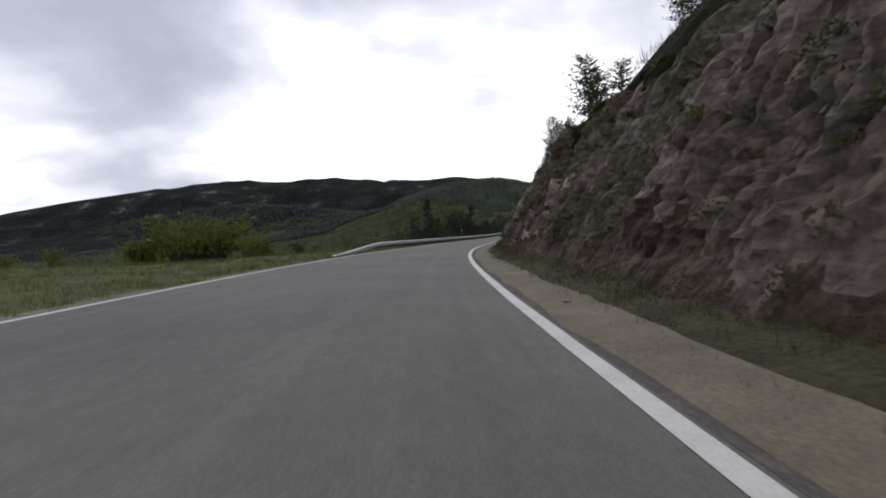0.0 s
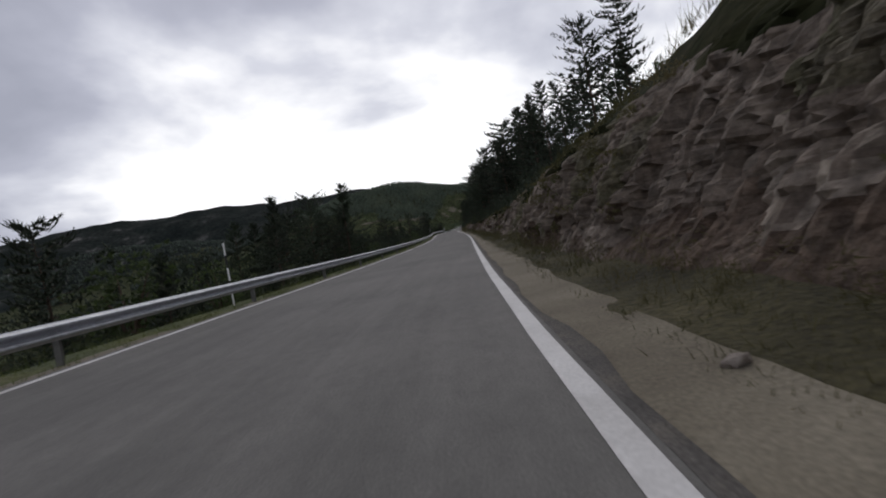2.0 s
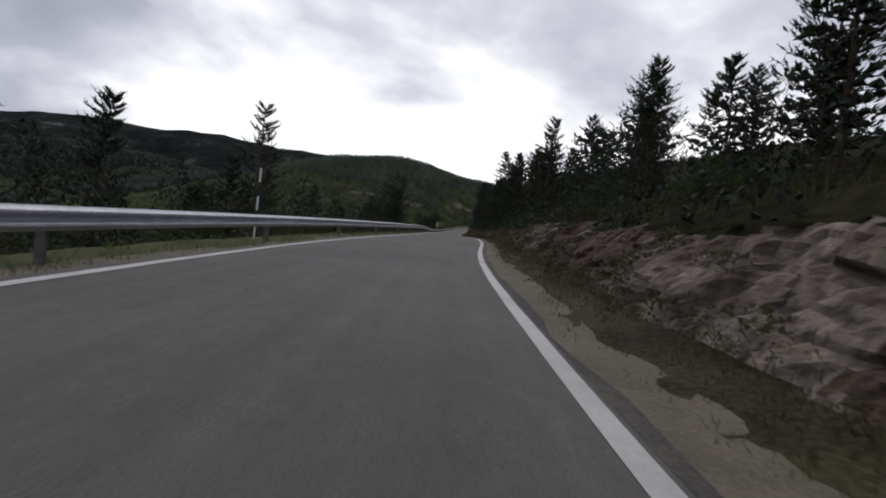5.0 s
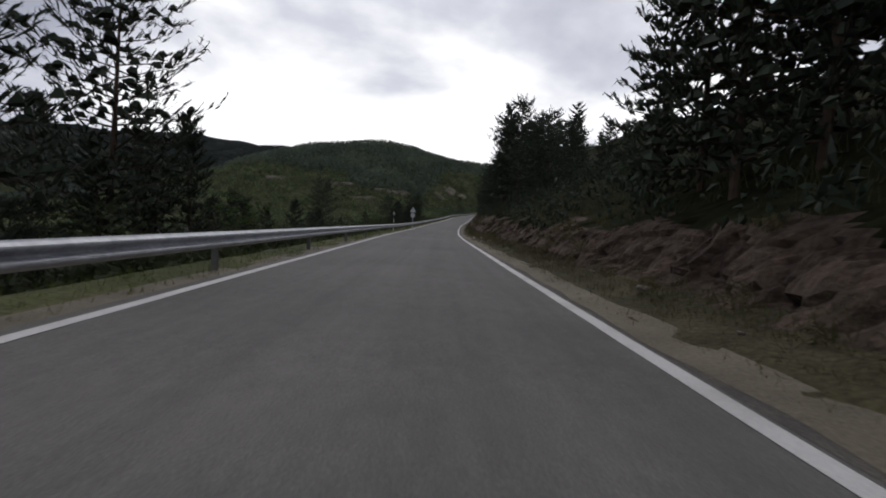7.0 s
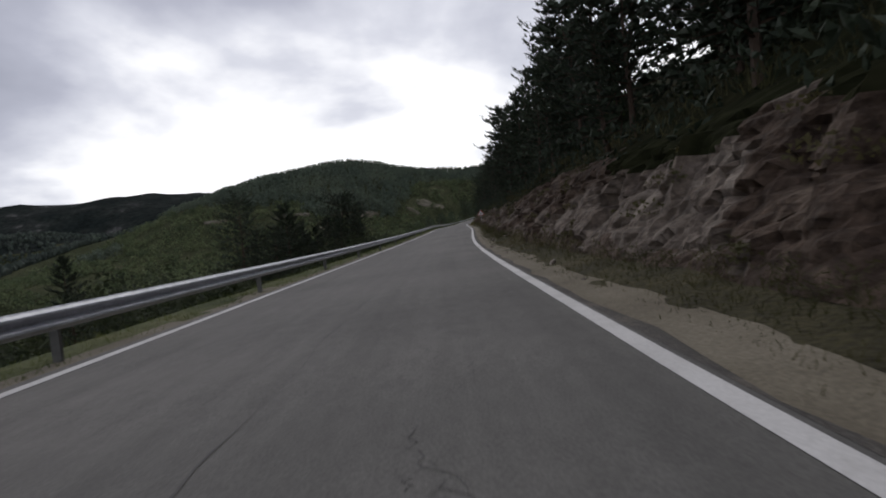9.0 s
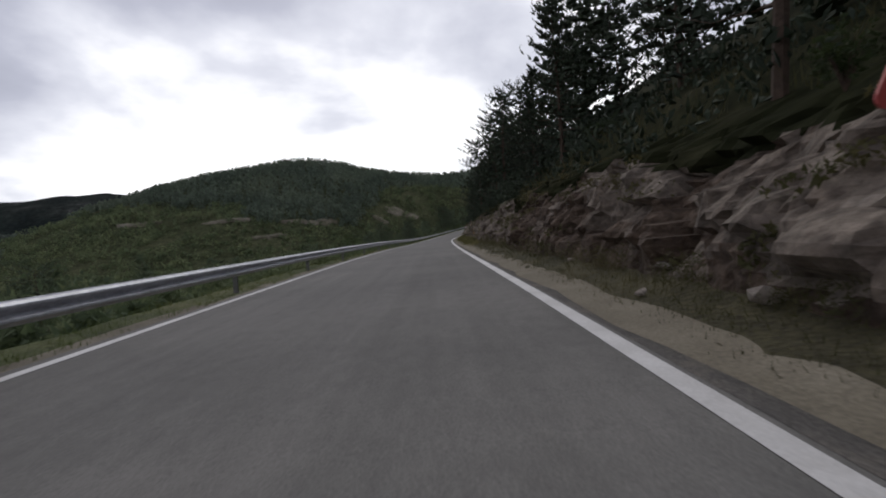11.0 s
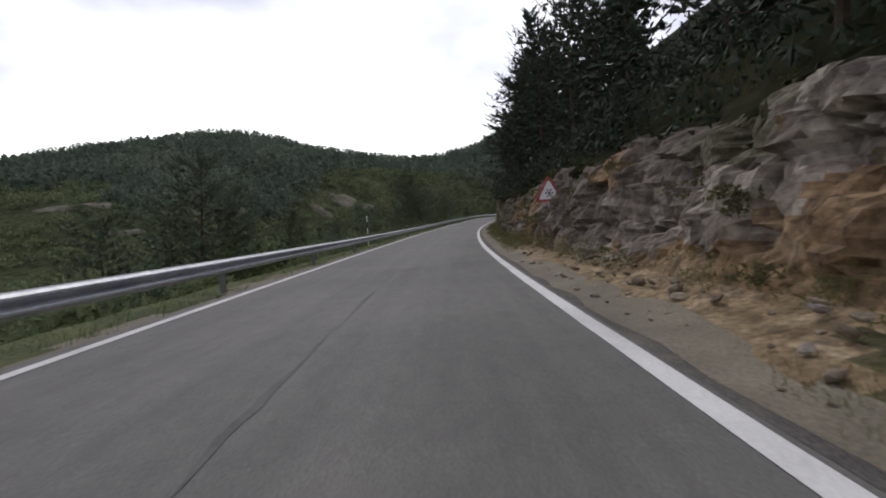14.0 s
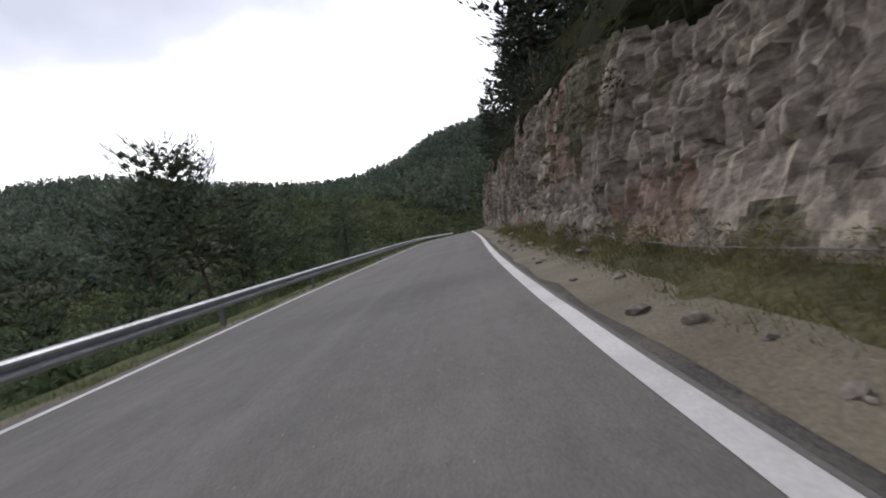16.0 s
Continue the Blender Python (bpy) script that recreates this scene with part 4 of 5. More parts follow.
def plant(model, position, scale, turn, label, category, group):
    m = Matrix.Translation(position) @ pose(0, 0, 0, rng.normal() * 2, rng.normal() * 2, turn) @ Matrix.Scale(scale, 4)
    return place(model, USED, m, label, category, group)


def on_slope(s, e):
    return spot(s, float(crest(np.array([s]))[0]) + e, float(slope_z(np.array([s]), np.array([e]))[0]) - 0.1)


def on_bank(s, e):
    return spot(s, -float(width(s)) - 0.27 - e, float(left_z(np.array([s]), np.array([e]))[0]) - 0.1)


# pines on the slope above the cutting: how close they come and how thick they stand, by stretch
STANDS = [(40, 110, 4, 20, 9, 0.62), (105, 130, 2.0, 8, 7, 0.72), (130, 162, 1.8, 6, 15, 0.95), (163, 184, 1.2, 6, 18, 0.9), (184, 194, 2.4, 7, 5, 0.7), (194, 232, 4, 9, 9, 0.65), (228, 258, 0.8, 6, 11, 0.86), (257, 270, 0.8, 6, 10, 0.95), (272, 290, 3, 8, 6, 0.3), (290, 301, 1.5, 7, 6, 0.6), (301, 316, 1, 5, 7, 0.95), (316, 324, 1.5, 7, 4, 0.75), (324, 345, 2, 7, 11, 1.0), (335, 382, 1.0, 7, 16, 0.9), (382, 425, 3.5, 9, 12, 0.85), (420, 530, 0.6, 4, 24, 0.85), (530, 630, 0.8, 7, 16, 1.0)]
for a, b, near, far, number, small in STANDS:
    for k in range(number):
        s = a + (b - a) * (k + rng.random()) / number
        e = near + (far - near) * rng.random() ** 1.5
        i = int(rng.integers(0, len(WOOD_PINES)))
        plant(WOOD_PINES[i], on_slope(s, e), small * (0.75 + 0.5 * rng.random()), rng.random() * 360, "dark green pine on the slope above the cutting", "pine tree", "pines above the cutting")

# pines that stand alone by the guardrail: place along the road, distance beyond the asphalt, top above the road
for s, e, top, kind in ((162, 26, 12.0, 1), (118.5, 7.5, 6.8, 6), (121, 11, 6.4, 7), (129, 6.8, 8.3, 0), (124, 7, 5.0, 6), (126, 9, 5.4, 2), (135, 9, 6.0, 2), (212, 27, 8.6, 5), (212, 8, 7.0, 5), (271, 6.6, 9.6, 6), (266, 7, 7.5, 7), (262, 6.5, 6.0, 2), (276, 6.2, 5.0, 2), (283, 7, 2.4, 0), (287, 7.4, 2.0, 2), (340, 17, 7.5, 6), (362, 10, 5.4, 6), (366, 8, 4.6, 4), (378, 6.6, 6.2, 8), (383, 6.5, 5.0, 6), (372, 5.6, 3.0, 4), (375, 8, 3.4, 2), (381, 6, 3.2, 4), (368.5, 6.5, 2.6, 4), (388, 7, 3.0, 2), (370, 9, 3.2, 6), (484, 6.5, 4.4, 5), (519, 6.5, 5.6, 5), (517, 6.5, 3.4, 6), (523, 7, 4.6, 7), (592, 9.0, 9.9, 9), (586, 8, 6.2, 6), (598, 9, 7.6, 2), (610, 10, 9.0, 6), (622, 8, 9.0, 2)):
    ground_at = on_bank(s, e)
    h = top + float(np.interp(s, S_ROAD, RZ)) - ground_at.z
    if s > 480 and kind != 9:
        plant(HAZED_GREEN_PINES[2 if kind in (6, 7) else 0], ground_at, h / 8.9, rng.random() * 360, "green pine on the bank below the guardrail", "pine tree", "pines below the guardrail")
        continue
    plant(PINES[kind], ground_at, h / PINE_H[kind], rng.random() * 360, "dark pine on the bank below the guardrail", "pine tree", "pines below the guardrail")
# groups on the left bank: stretch, distance beyond the asphalt, number, height of the tops above the road
for a, b, near, far, number, low, high in ((92, 168, 5.5, 14, 20, 2.0, 4.6), (255, 300, 5.5, 13, 14, 2.0, 4.6), (168, 252, 6, 18, 18, 1.2, 4.0), (300, 350, 9, 20, 6, 0.0, 1.6), (356, 394, 5.0, 12, 12, 0.8, 2.8), (425, 500, 10, 26, 9, 0.0, 1.6), (496, 560, 6, 15, 11, 1.4, 3.4), (560, 640, 6, 16, 14, 2.0, 5.0)):
    for k in range(number):
        s, e = a + (b - a) * (k + rng.random()) / number, near + (far - near) * rng.random()
        stock = HAZED_GREEN_PINES if s > 420 else WOOD_PINES
        i = int(rng.integers(0, len(stock)))
        g = on_bank(s, e)
        room = low + (high - low) * rng.random() + float(np.interp(s, S_ROAD, RZ)) - g.z
        plant(stock[i], g, max(0.3, min(1.1, room / 8.6)), rng.random() * 360, "green pine on the bank below the guardrail", "pine tree", "pines below the guardrail")
for k in range(40):
    s, e = 50 + 590 * rng.random(), 3.0 + 16 * rng.random() ** 1.4
    i = int(rng.integers(0, 2))
    g = on_bank(s, e)
    plant(SHRUBS[i], g, 0.5 + 0.6 * rng.random(), rng.random() * 360, "dark green shrub on the bank", "shrub", "shrubs on the bank")
for k in range(34):
    s, e, big = [(54 + 12 * rng.random(), 25 + 10 * rng.random(), 2.1), (58 + 5 * rng.random(), 18 + 4 * rng.random(), 1.4), (25 + 48 * rng.random(), 26 + 26 * rng.random(), 1.0)][0 if k < 12 else 1 if k < 16 else 2]
    plant(SHRUBS[int(rng.integers(2, 4))], on_bank(s, e), (0.6 + 0.7 * rng.random()) * big, rng.random() * 360, "yellow-green broom shrub on the meadow", "shrub", "broom shrubs")
for k in range(36):
    s, e = -10 + 640 * rng.random(), -0.2 + 5 * rng.random()
    plant(SHRUBS[int(rng.integers(0, 2))], on_slope(s, e), 0.25 + 0.4 * rng.random(), rng.random() * 360, "low dark shrub above the cutting", "shrub", "shrubs above the cutting")

# pines that reach over the edge of the cutting: place along the road, distance behind the crest, top above the road
for s, e, top, kind in ((27.7, 1.2, 10.6, 7), (29.5, 1.8, 10.4, 6), (43, 1.2, 10.7, 6), (41.5, 1.6, 9.8, 7), (47, 1.4, 9.4, 2), (36, 1.2, 8.9, 4), (53, 1.4, 9.0, 2), (60, 1.4, 8.6, 4), (17, 1.3, 10.2, 7), (18.6, 1.8, 10.4, 6), (308, 1.0, 12.2, 1), (345, 1.5, 9.5, 1), (372, 1.6, 10.5, 6), (404, 1.0, 12.0, 5), (470, 1.5, 10.5, 6), (186, 3.6, 9.4, 6), (200, 2.0, 7.5, 0), (205, 3.5, 8.6, 6), (522, 1.5, 13.0, 6), (529, 1.0, 11.5, 6), (534, 1.0, 11.5, 7), (556, 0.6, 14.0, 7), (560, 1.8, 14.0, 6), (598, 0.8, 14.5, 3), (602, 2.0, 14.0, 6)):
    g = on_slope(s, e)
    h = top + float(np.interp(s, S_ROAD, RZ)) - g.z
    plant(PINES[kind], g, h / PINE_H[kind], rng.random() * 360, "tall dark pine at the edge of the cutting", "pine tree", "pines above the cutting")


def crowd(name, base, height, wide, per, leaf, material, label, category, pointed=True, slim=0.4):
    """Many plants in one mesh, each a ragged crown of loose leaf-like triangles."""
    n = len(base)
    f = rng.random((n, per)) ** 0.9
    r = wide[:, None] * ((1.02 - f) ** 0.7 if pointed else np.sqrt(np.clip(1.0 - (1.6 * f - 0.6) ** 2, 0.02, 1))) * np.sqrt(rng.random((n, per)))
    a = rng.random((n, per)) * 2 * math.pi
    lump = 1 + 0.35 * np.sin(3 * a + 7 * f + rng.random((n, 1)) * 6)
    c = np.stack([base[:, None, 0] + r * lump * np.cos(a), base[:, None, 1] + r * lump * np.sin(a), base[:, None, 2] + f * height[:, None]], -1).reshape(-1, 3)
    m = len(c)
    size = leaf * (0.6 + 0.8 * rng.random(m))[:, None]
    d = rng.normal(size=(m, 3))
    d /= np.linalg.norm(d, axis=1)[:, None]
    side = np.cross(d, rng.normal(size=(m, 3)))
    side /= np.linalg.norm(side, axis=1)[:, None]
    ob = soup(name, np.stack([c - side * size * slim, c + side * size * slim, c + d * size], 1), material)
    return tagged(ob, label, category, kind="stuff")


def thicket(name, base, tall, broad, per, radius, needles, material, label, category, pointed=True):
    """Packed boughs in one mesh: each plant is a heap of ragged sprays with loose needles."""
    n = len(base)
    f = rng.random((n, per)) ** (0.9 if pointed else 1.3)
    a = rng.random((n, per)) * 2 * math.pi
    r = broad[:, None] * ((1.02 - f) ** 0.7 if pointed else 1.0) * np.sqrt(rng.random((n, per)))
    heart = np.stack([base[:, None, 0] + r * np.cos(a), base[:, None, 1] + r * np.sin(a), base[:, None, 2] + f * tall[:, None]], -1).reshape(-1, 3)
    tips = heart + rng.normal(size=heart.shape) * radius * 2.2 + np.array((0, 0, 2.4 * radius))
    tris = [sleeves(rng, heart, tips, radius)]
    if needles:
        tris.append(shoots(rng, heart, tips, needles, 1.7 * radius, 0.45 * radius))
    return tagged(soup(name, np.concatenate(tris), material), label, category, kind="stuff")


# the depth of the wood behind the first pines
wood_models = []
for seed, shape in ((51, True), (52, False), (53, True)):
    model = make_pine(seed, 8.0, 0.03, 0.34, 50, 7, shape, 3, 0.2, 0.055, dense=1.8)
    crown = [c for c in model.children if c.name.startswith("crown")][0]
    flat_co = np.zeros(len(crown.data.vertices) * 3, dtype=np.float32)
    crown.data.vertices.foreach_get("co", flat_co)
    wood_models.append(flat_co.reshape(-1, 3, 3))
    for child in list(model.children):
        bpy.data.objects.remove(child)
    bpy.data.objects.remove(model)
n = 150
s = np.sort(rng.uniform(112, 640, n))
e = np.interp(s, [108, 120, 172, 420, 470, 640], [4.5, 3.5, 2.6, 2.6, 3.0, 3.5]) + 9 * rng.random(n)
tall = rng.uniform(0.75, 1.15, n) * np.interp(s, [108, 124, 132, 180, 188, 222, 230, 267, 273, 290, 302, 330, 350], [0.6, 0.6, 0.85, 0.85, 0.55, 0.6, 0.95, 0.9, 0.28, 0.32, 0.8, 0.9, 1.05])
stand = on_road(s, crest(s) + e, slope_z(s, e) - 0.2)
copies = []
for k in range(n):
    a = rng.random() * 6.28
    turn = np.array([[math.cos(a), -math.sin(a), 0], [math.sin(a), math.cos(a), 0], [0, 0, 1]])
    copies.append((wood_models[k % 3] @ turn.T) * tall[k] + stand[k])
tagged(soup("pine_wood", np.concatenate(copies), NEEDLES), "dense dark pine wood on the slope", "woods", kind="stuff")
n = 2000
s = np.concatenate([rng.uniform(100, 640, 1300), rng.uniform(425, 560, 700)])
e = -0.3 + 7.5 * rng.random(n) ** 1.3
thicket("undergrowth", on_road(s, crest(s) + e, slope_z(s, e) - 0.2), rng.uniform(0.5, 1.5, n), rng.uniform(0.5, 1.2, n), 24, 0.055, 2, NEEDLES, "tangled undergrowth above the cutting", "undergrowth", False)
# pines that crowd the bank behind the guardrail
n = 150
s = np.concatenate([rng.uniform(94, 168, 80), rng.uniform(168, 262, 70)])
e = rng.uniform(6, 24, n)
g = left_z(s, e)
tall = np.clip(rng.uniform(1.2, 3.4, n) - g, 2.0, 9.0)
thicket("bank_pines", on_road(s, -width(s) - 0.27 - e, g - 0.2), tall, 0.26 * tall + 0.5, 130, 0.065, 3, NEEDLES, "crowded dark pines on the bank below the guardrail", "woods")
# scrub that covers the bank below the guardrail
n = 5200
s = np.concatenate([rng.uniform(62, 660, 2600), rng.uniform(400, 660, 1500), rng.uniform(95, 170, 350), rng.uniform(252, 300, 350), rng.uniform(352, 400, 400)])
e = 1.9 + 66 * rng.random(n) ** 1.7
g = left_z(s, e)
base = on_road(s, -width(s) - 0.27 - e, g - 0.2)
thin = np.clip(0.75 + 1.1 * fbm(s / 14, e / 14, 117, 2), 0.3, 1.2)
hide = np.interp(s, [90, 105, 160, 175, 250, 260, 296, 304, 348, 358, 396, 404, 490, 510, 660], [0, 1.6, 1.6, 0, 0, 1.8, 1.8, 0, 0, 1.5, 1.5, 0, 0, 1.0, 1.6]) * np.clip((e - 4.5) / 3, 0, 1)
top = np.clip((0.35 - g) * thin + hide + 0.01 * e + rng.normal(size=n) * 0.4, 0.5, rng.uniform(1.4, 6.0, n))
wide = np.clip(0.6 * top, 0.5, 2.2)
close = e < 12
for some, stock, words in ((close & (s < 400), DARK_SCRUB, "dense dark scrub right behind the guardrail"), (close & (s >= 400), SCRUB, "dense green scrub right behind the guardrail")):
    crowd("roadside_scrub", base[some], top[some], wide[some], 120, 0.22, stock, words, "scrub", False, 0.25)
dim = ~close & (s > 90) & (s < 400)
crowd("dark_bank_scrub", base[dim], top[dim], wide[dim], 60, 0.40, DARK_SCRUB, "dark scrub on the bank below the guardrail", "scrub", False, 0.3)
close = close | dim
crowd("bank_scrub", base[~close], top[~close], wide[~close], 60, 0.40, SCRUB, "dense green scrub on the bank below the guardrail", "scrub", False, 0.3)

# woods and scrub on the hills: ragged crowns nearer by, small rounded crowns far off
fx = np.concatenate([rng.uniform(-700, 700, 80000), rng.uniform(-260, 480, 70000)])
fy = np.concatenate([rng.uniform(60, 1500, 80000), rng.uniform(380, 900, 70000)])
near, _ = clear_of_road(fx, fy)
fz = land(fx, fy)
bare = np.zeros(len(fx), bool)
for cx, cy, a, b, turn in CLEARINGS:
    c, k = math.cos(radians(turn)), math.sin(radians(turn))
    u, v = (fx - cx) * c + (fy - cy) * k, -(fx - cx) * k + (fy - cy) * c
    bare |= (u / a) ** 2 + ((v + 4) / (b + 3.5)) ** 2 < 1
bare &= fbm(fx / 5, fy / 5, 123, 2) > -0.12
left_of_road = (fx < np.interp(fy, RY, RX) - 30) | (fy > RY.max() - 20)
wooded = 0.9 * fbm(fx / 60, fy / 60, 111, 3) + 0.024 * (fz - 32) + 0.8 * np.clip((480 - fy) / 120, 0, 1) > 0
order = rng.permutation(np.flatnonzero(wooded & left_of_road & ~bare & (near > 52) & (near < 340) & (fy > 120)))[:13000]
hgt = rng.uniform(3.2, 6.8, len(order))
crowd("hill_woods", np.stack([fx[order], fy[order], fz[order] - 0.3], -1), hgt, hgt * rng.uniform(0.26, 0.42, len(order)), 25, 1.1, FAR_HAZED_NEEDLES, "dark pine woods on the hill across the valley", "woods", slim=0.45)
order = rng.permutation(np.flatnonzero(~wooded & left_of_road & ~bare & (near > 40) & (near < 300) & (fy > 180) & (fx > -260) & (fbm(fx / 30, fy / 30, 113, 3) > -0.3)))[:11000]
low = rng.uniform(1.2, 4.0, len(order)) * np.clip(1 + fbm(fx[order] / 40, fy[order] / 40, 114, 2), 0.5, 1.5)
crowd("hillside_scrub", np.stack([fx[order], fy[order], fz[order] - 0.2], -1), low, low * rng.uniform(0.55, 1.0, len(order)), 24, 0.95, SCRUB, "olive scrub and young pines on the lower slopes", "scrub", False)
order = rng.permutation(np.flatnonzero((0.75 * fbm(fx / 70, fy / 70, 111, 3) + 0.018 * (fz - 14) > -0.05) & (near >= 340)))[:11000]
fx, fy, fz = fx[order], fy[order], fz[order]
n = len(fx)
hgt = rng.uniform(2.6, 6.2, n)
rad = hgt * rng.uniform(0.34, 0.55, n)
tri, ring_pts = [], []
for (lo, wide) in ((0.0, 0.8), (0.55, 0.95)):
    row = []
    for k in range(5):
        a = 2 * math.pi * k / 5 + lo * 2
        j = rng.uniform(0.55, 1.35, n)
        row.append(np.stack([fx + rad * wide * j * math.cos(a), fy + rad * wide * j * math.sin(a), fz + hgt * (lo + rng.uniform(-0.12, 0.15, n))], -1))
    ring_pts.append(row)
tip = np.stack([fx + rad * 0.3 * rng.normal(size=n), fy + rad * 0.3 * rng.normal(size=n), fz + hgt * rng.uniform(0.9, 1.2, n)], -1)
for k in range(5):
    m = (k + 1) % 5
    tri.append(np.stack([ring_pts[0][k], ring_pts[0][m], ring_pts[1][k]], 1))
    tri.append(np.stack([ring_pts[0][m], ring_pts[1][m], ring_pts[1][k]], 1))
    tri.append(np.stack([ring_pts[1][k], ring_pts[1][m], tip], 1))
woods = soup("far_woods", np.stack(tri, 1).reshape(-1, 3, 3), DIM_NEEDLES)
tagged(woods, "dark pine woods covering the far hills", "woods", kind="stuff")

# plants that hold on to ledges of the rock
base = []
for s_rk, rock_points, push in LEDGES:
    m = int(9 * (s_rk[-1] - s_rk[0]))
    pick = rng.integers(0, len(s_rk) - 1, m), rng.integers(2, push.shape[1] - 2, m)
    lush = np.interp(s_rk[pick[0]], [0, 90, 120, 500, 535, 640], [0.9, 0.9, 0.35, 0.25, 0.6, 0.7])
    held = (push[pick] > 0.0) & (rng.random(m) < lush)
    base.append(rock_points[pick][held] - np.array((0, 0, 0.05)))
base = np.concatenate(base)
n = len(base)
crowd("rock_plants", base, rng.uniform(0.08, 0.35, n), rng.uniform(0.15, 0.5, n), 70, 0.07, BLADE, "tufts of grass and herbs on the rock", "rock plants", False)


# ---- grass ----
def grass(name, s, e_place, height, blades, material, label):
    pos = e_place
    n = len(pos)
    c = np.repeat(pos, blades, 0) + rng.normal(size=(n * blades, 3)) * np.array((0.09, 0.09, 0.0))
    lean = rng.normal(size=(n * blades, 3)) * 0.35
    lean[:, 2] = 1.0
    hh = np.repeat(height, blades) * rng.uniform(0.5, 1.2, n * blades)
    side = rng.normal(size=(n * blades, 3))
    side[:, 2] = 0
    side /= np.linalg.norm(side, axis=1)[:, None]
    wide = 0.005 + 0.010 * hh
    ob = soup(name, np.stack([c - side * wide[:, None], c + side * wide[:, None], c + lean * hh[:, None]], 1), material)
    return tagged(ob, label, "grass", kind="stuff")


n = 15000
s = rng.uniform(-12, 600, n)
e = 0.15 + 2.3 * rng.random(n) ** 1.2
grass("verge_grass", s, on_road(s, -width(s) - 0.27 - e, left_z(s, e) - 0.02), 0.06 + 0.13 * rng.random(n), 6, MEADOW, "patchy green and straw grass along the guardrail")
n = 8000
s = rng.uniform(-12, 66, n)
e = 0.4 + 26 * rng.random(n)
grass("meadow_grass", s, on_road(s, -width(s) - 0.27 - e, left_z(s, e) - 0.02), 0.12 + 0.28 * rng.random(n), 7, MEADOW, "rough meadow grass beside the road")
n = 34000
s = np.concatenate([rng.uniform(-12, 600, 22000), rng.uniform(430, 600, 12000)])
f = rng.random(n)
de = dirt_reach(s)
bare_ground = (s > 500) & (s < 515)
s, f, de, n = s[~bare_ground], f[~bare_ground], de[~bare_ground], int((~bare_ground).sum())
# darker blades before s = 430, lighter straw-coloured ones after
from_430 = s > 430
for some, stock, words in ((~from_430, BLADE, "dark dry grass at the foot of the rock"), (from_430, DRY_BLADE, "olive and straw grass at the foot of the rock")):
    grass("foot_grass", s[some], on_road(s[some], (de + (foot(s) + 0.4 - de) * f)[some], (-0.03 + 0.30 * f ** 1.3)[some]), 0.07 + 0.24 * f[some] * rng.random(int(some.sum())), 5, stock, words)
n = 9000
s = rng.uniform(-12, 620, n)
e = 0.1 + 6 * rng.random(n) ** 1.4
grass("slope_grass", s, on_road(s, crest(s) + e, slope_z(s, e) - 0.02), 0.2 + 0.35 * rng.random(n), 5, BLADE, "tall dry grass above the rock")


# weeds that hide the seam between the verge and the rock
n = 2200
s = np.concatenate([rng.uniform(-12, 430, 1500), rng.uniform(430, 600, 700)])
d = foot(s) + rng.normal(size=n) * 0.22
base = on_road(s, d, 0.16 + 0.25 * np.clip(d - foot(s), 0, 1))
high, wide = rng.uniform(0.12, 0.50, n), rng.uniform(0.15, 0.45, n)
for some, stock, words in ((s < 430, BLADE, "dark weeds along the foot of the rock"), (s >= 430, DRY_BLADE, "olive weeds along the foot of the rock")):
    crowd("weeds", base[some], high[some], wide[some], 70, 0.07, stock, words, "weeds", False, 0.10)


# ---- stones ----
def stone_mesh(seed, material):
    r = np.random.default_rng(seed)
    bm = bmesh.new()
    bmesh.ops.create_icosphere(bm, subdivisions=1, radius=0.5)
    for v in bm.verts:
        v.co *= 0.75 + 0.5 * r.random()
        v.co.z *= 0.62
    me = bpy.data.meshes.new("stone")
    bm.to_mesh(me)
    bm.free()
    me.materials.append(material)
    return me


STONE = surface("loose_stone", [(0.14, 0.115, 0.095), (0.24, 0.205, 0.175), (0.34, 0.30, 0.26)], 3, 0.92, 0.6, 12, per_object=0.3)
TAN_STONE = surface("tan_loose_stone", [(0.13, 0.100, 0.070), (0.20, 0.160, 0.115), (0.29, 0.245, 0.19)], 3, 0.92, 0.6, 12, per_object=0.3)
STONES = [stone_mesh(k, STONE) for k in range(6)]
TAN_STONES = [stone_mesh(k + 20, TAN_STONE) for k in range(6)]
for k in range(298):
    s = rng.uniform(-5, 600) if k < 110 else rng.uniform(465, 590) if k < 190 else rng.uniform(499, 516)
    f = rng.random()
    if 150 <= k < 190:
        s, f = rng.uniform(563, 588), 0.45 * f
    d, z = 0.5 + 1.3 * f, 0.0
    de = float(dirt_reach(np.array([s]))[0])
    z = -0.02 if d < de + 0.2 else 0.30 * min(1.2, (d - de) / 1.2) ** 1.3
    size = 0.07 + 0.16 * rng.random() ** 2 + (0.14 * rng.random() if f > 0.6 else 0)
    if k >= 190:
        size *= 0.75
    ob = new("stone", (STONES if k < 190 else TAN_STONES)[int(rng.integers(0, 6))])
    ob.matrix_basis = Matrix.Translation(spot(s, d, z + 0.1 * size)) @ pose(0, 0, 0, rng.normal() * 15, rng.normal() * 15, rng.random() * 360) @ Matrix.Diagonal((size * 1.3, size, size * 0.9, 1))
    tagged(ob, "loose angular stone fallen beside the road", "stone", "fallen stones")

# crumbs of broken asphalt on worn stretches of the road
crumbs = []
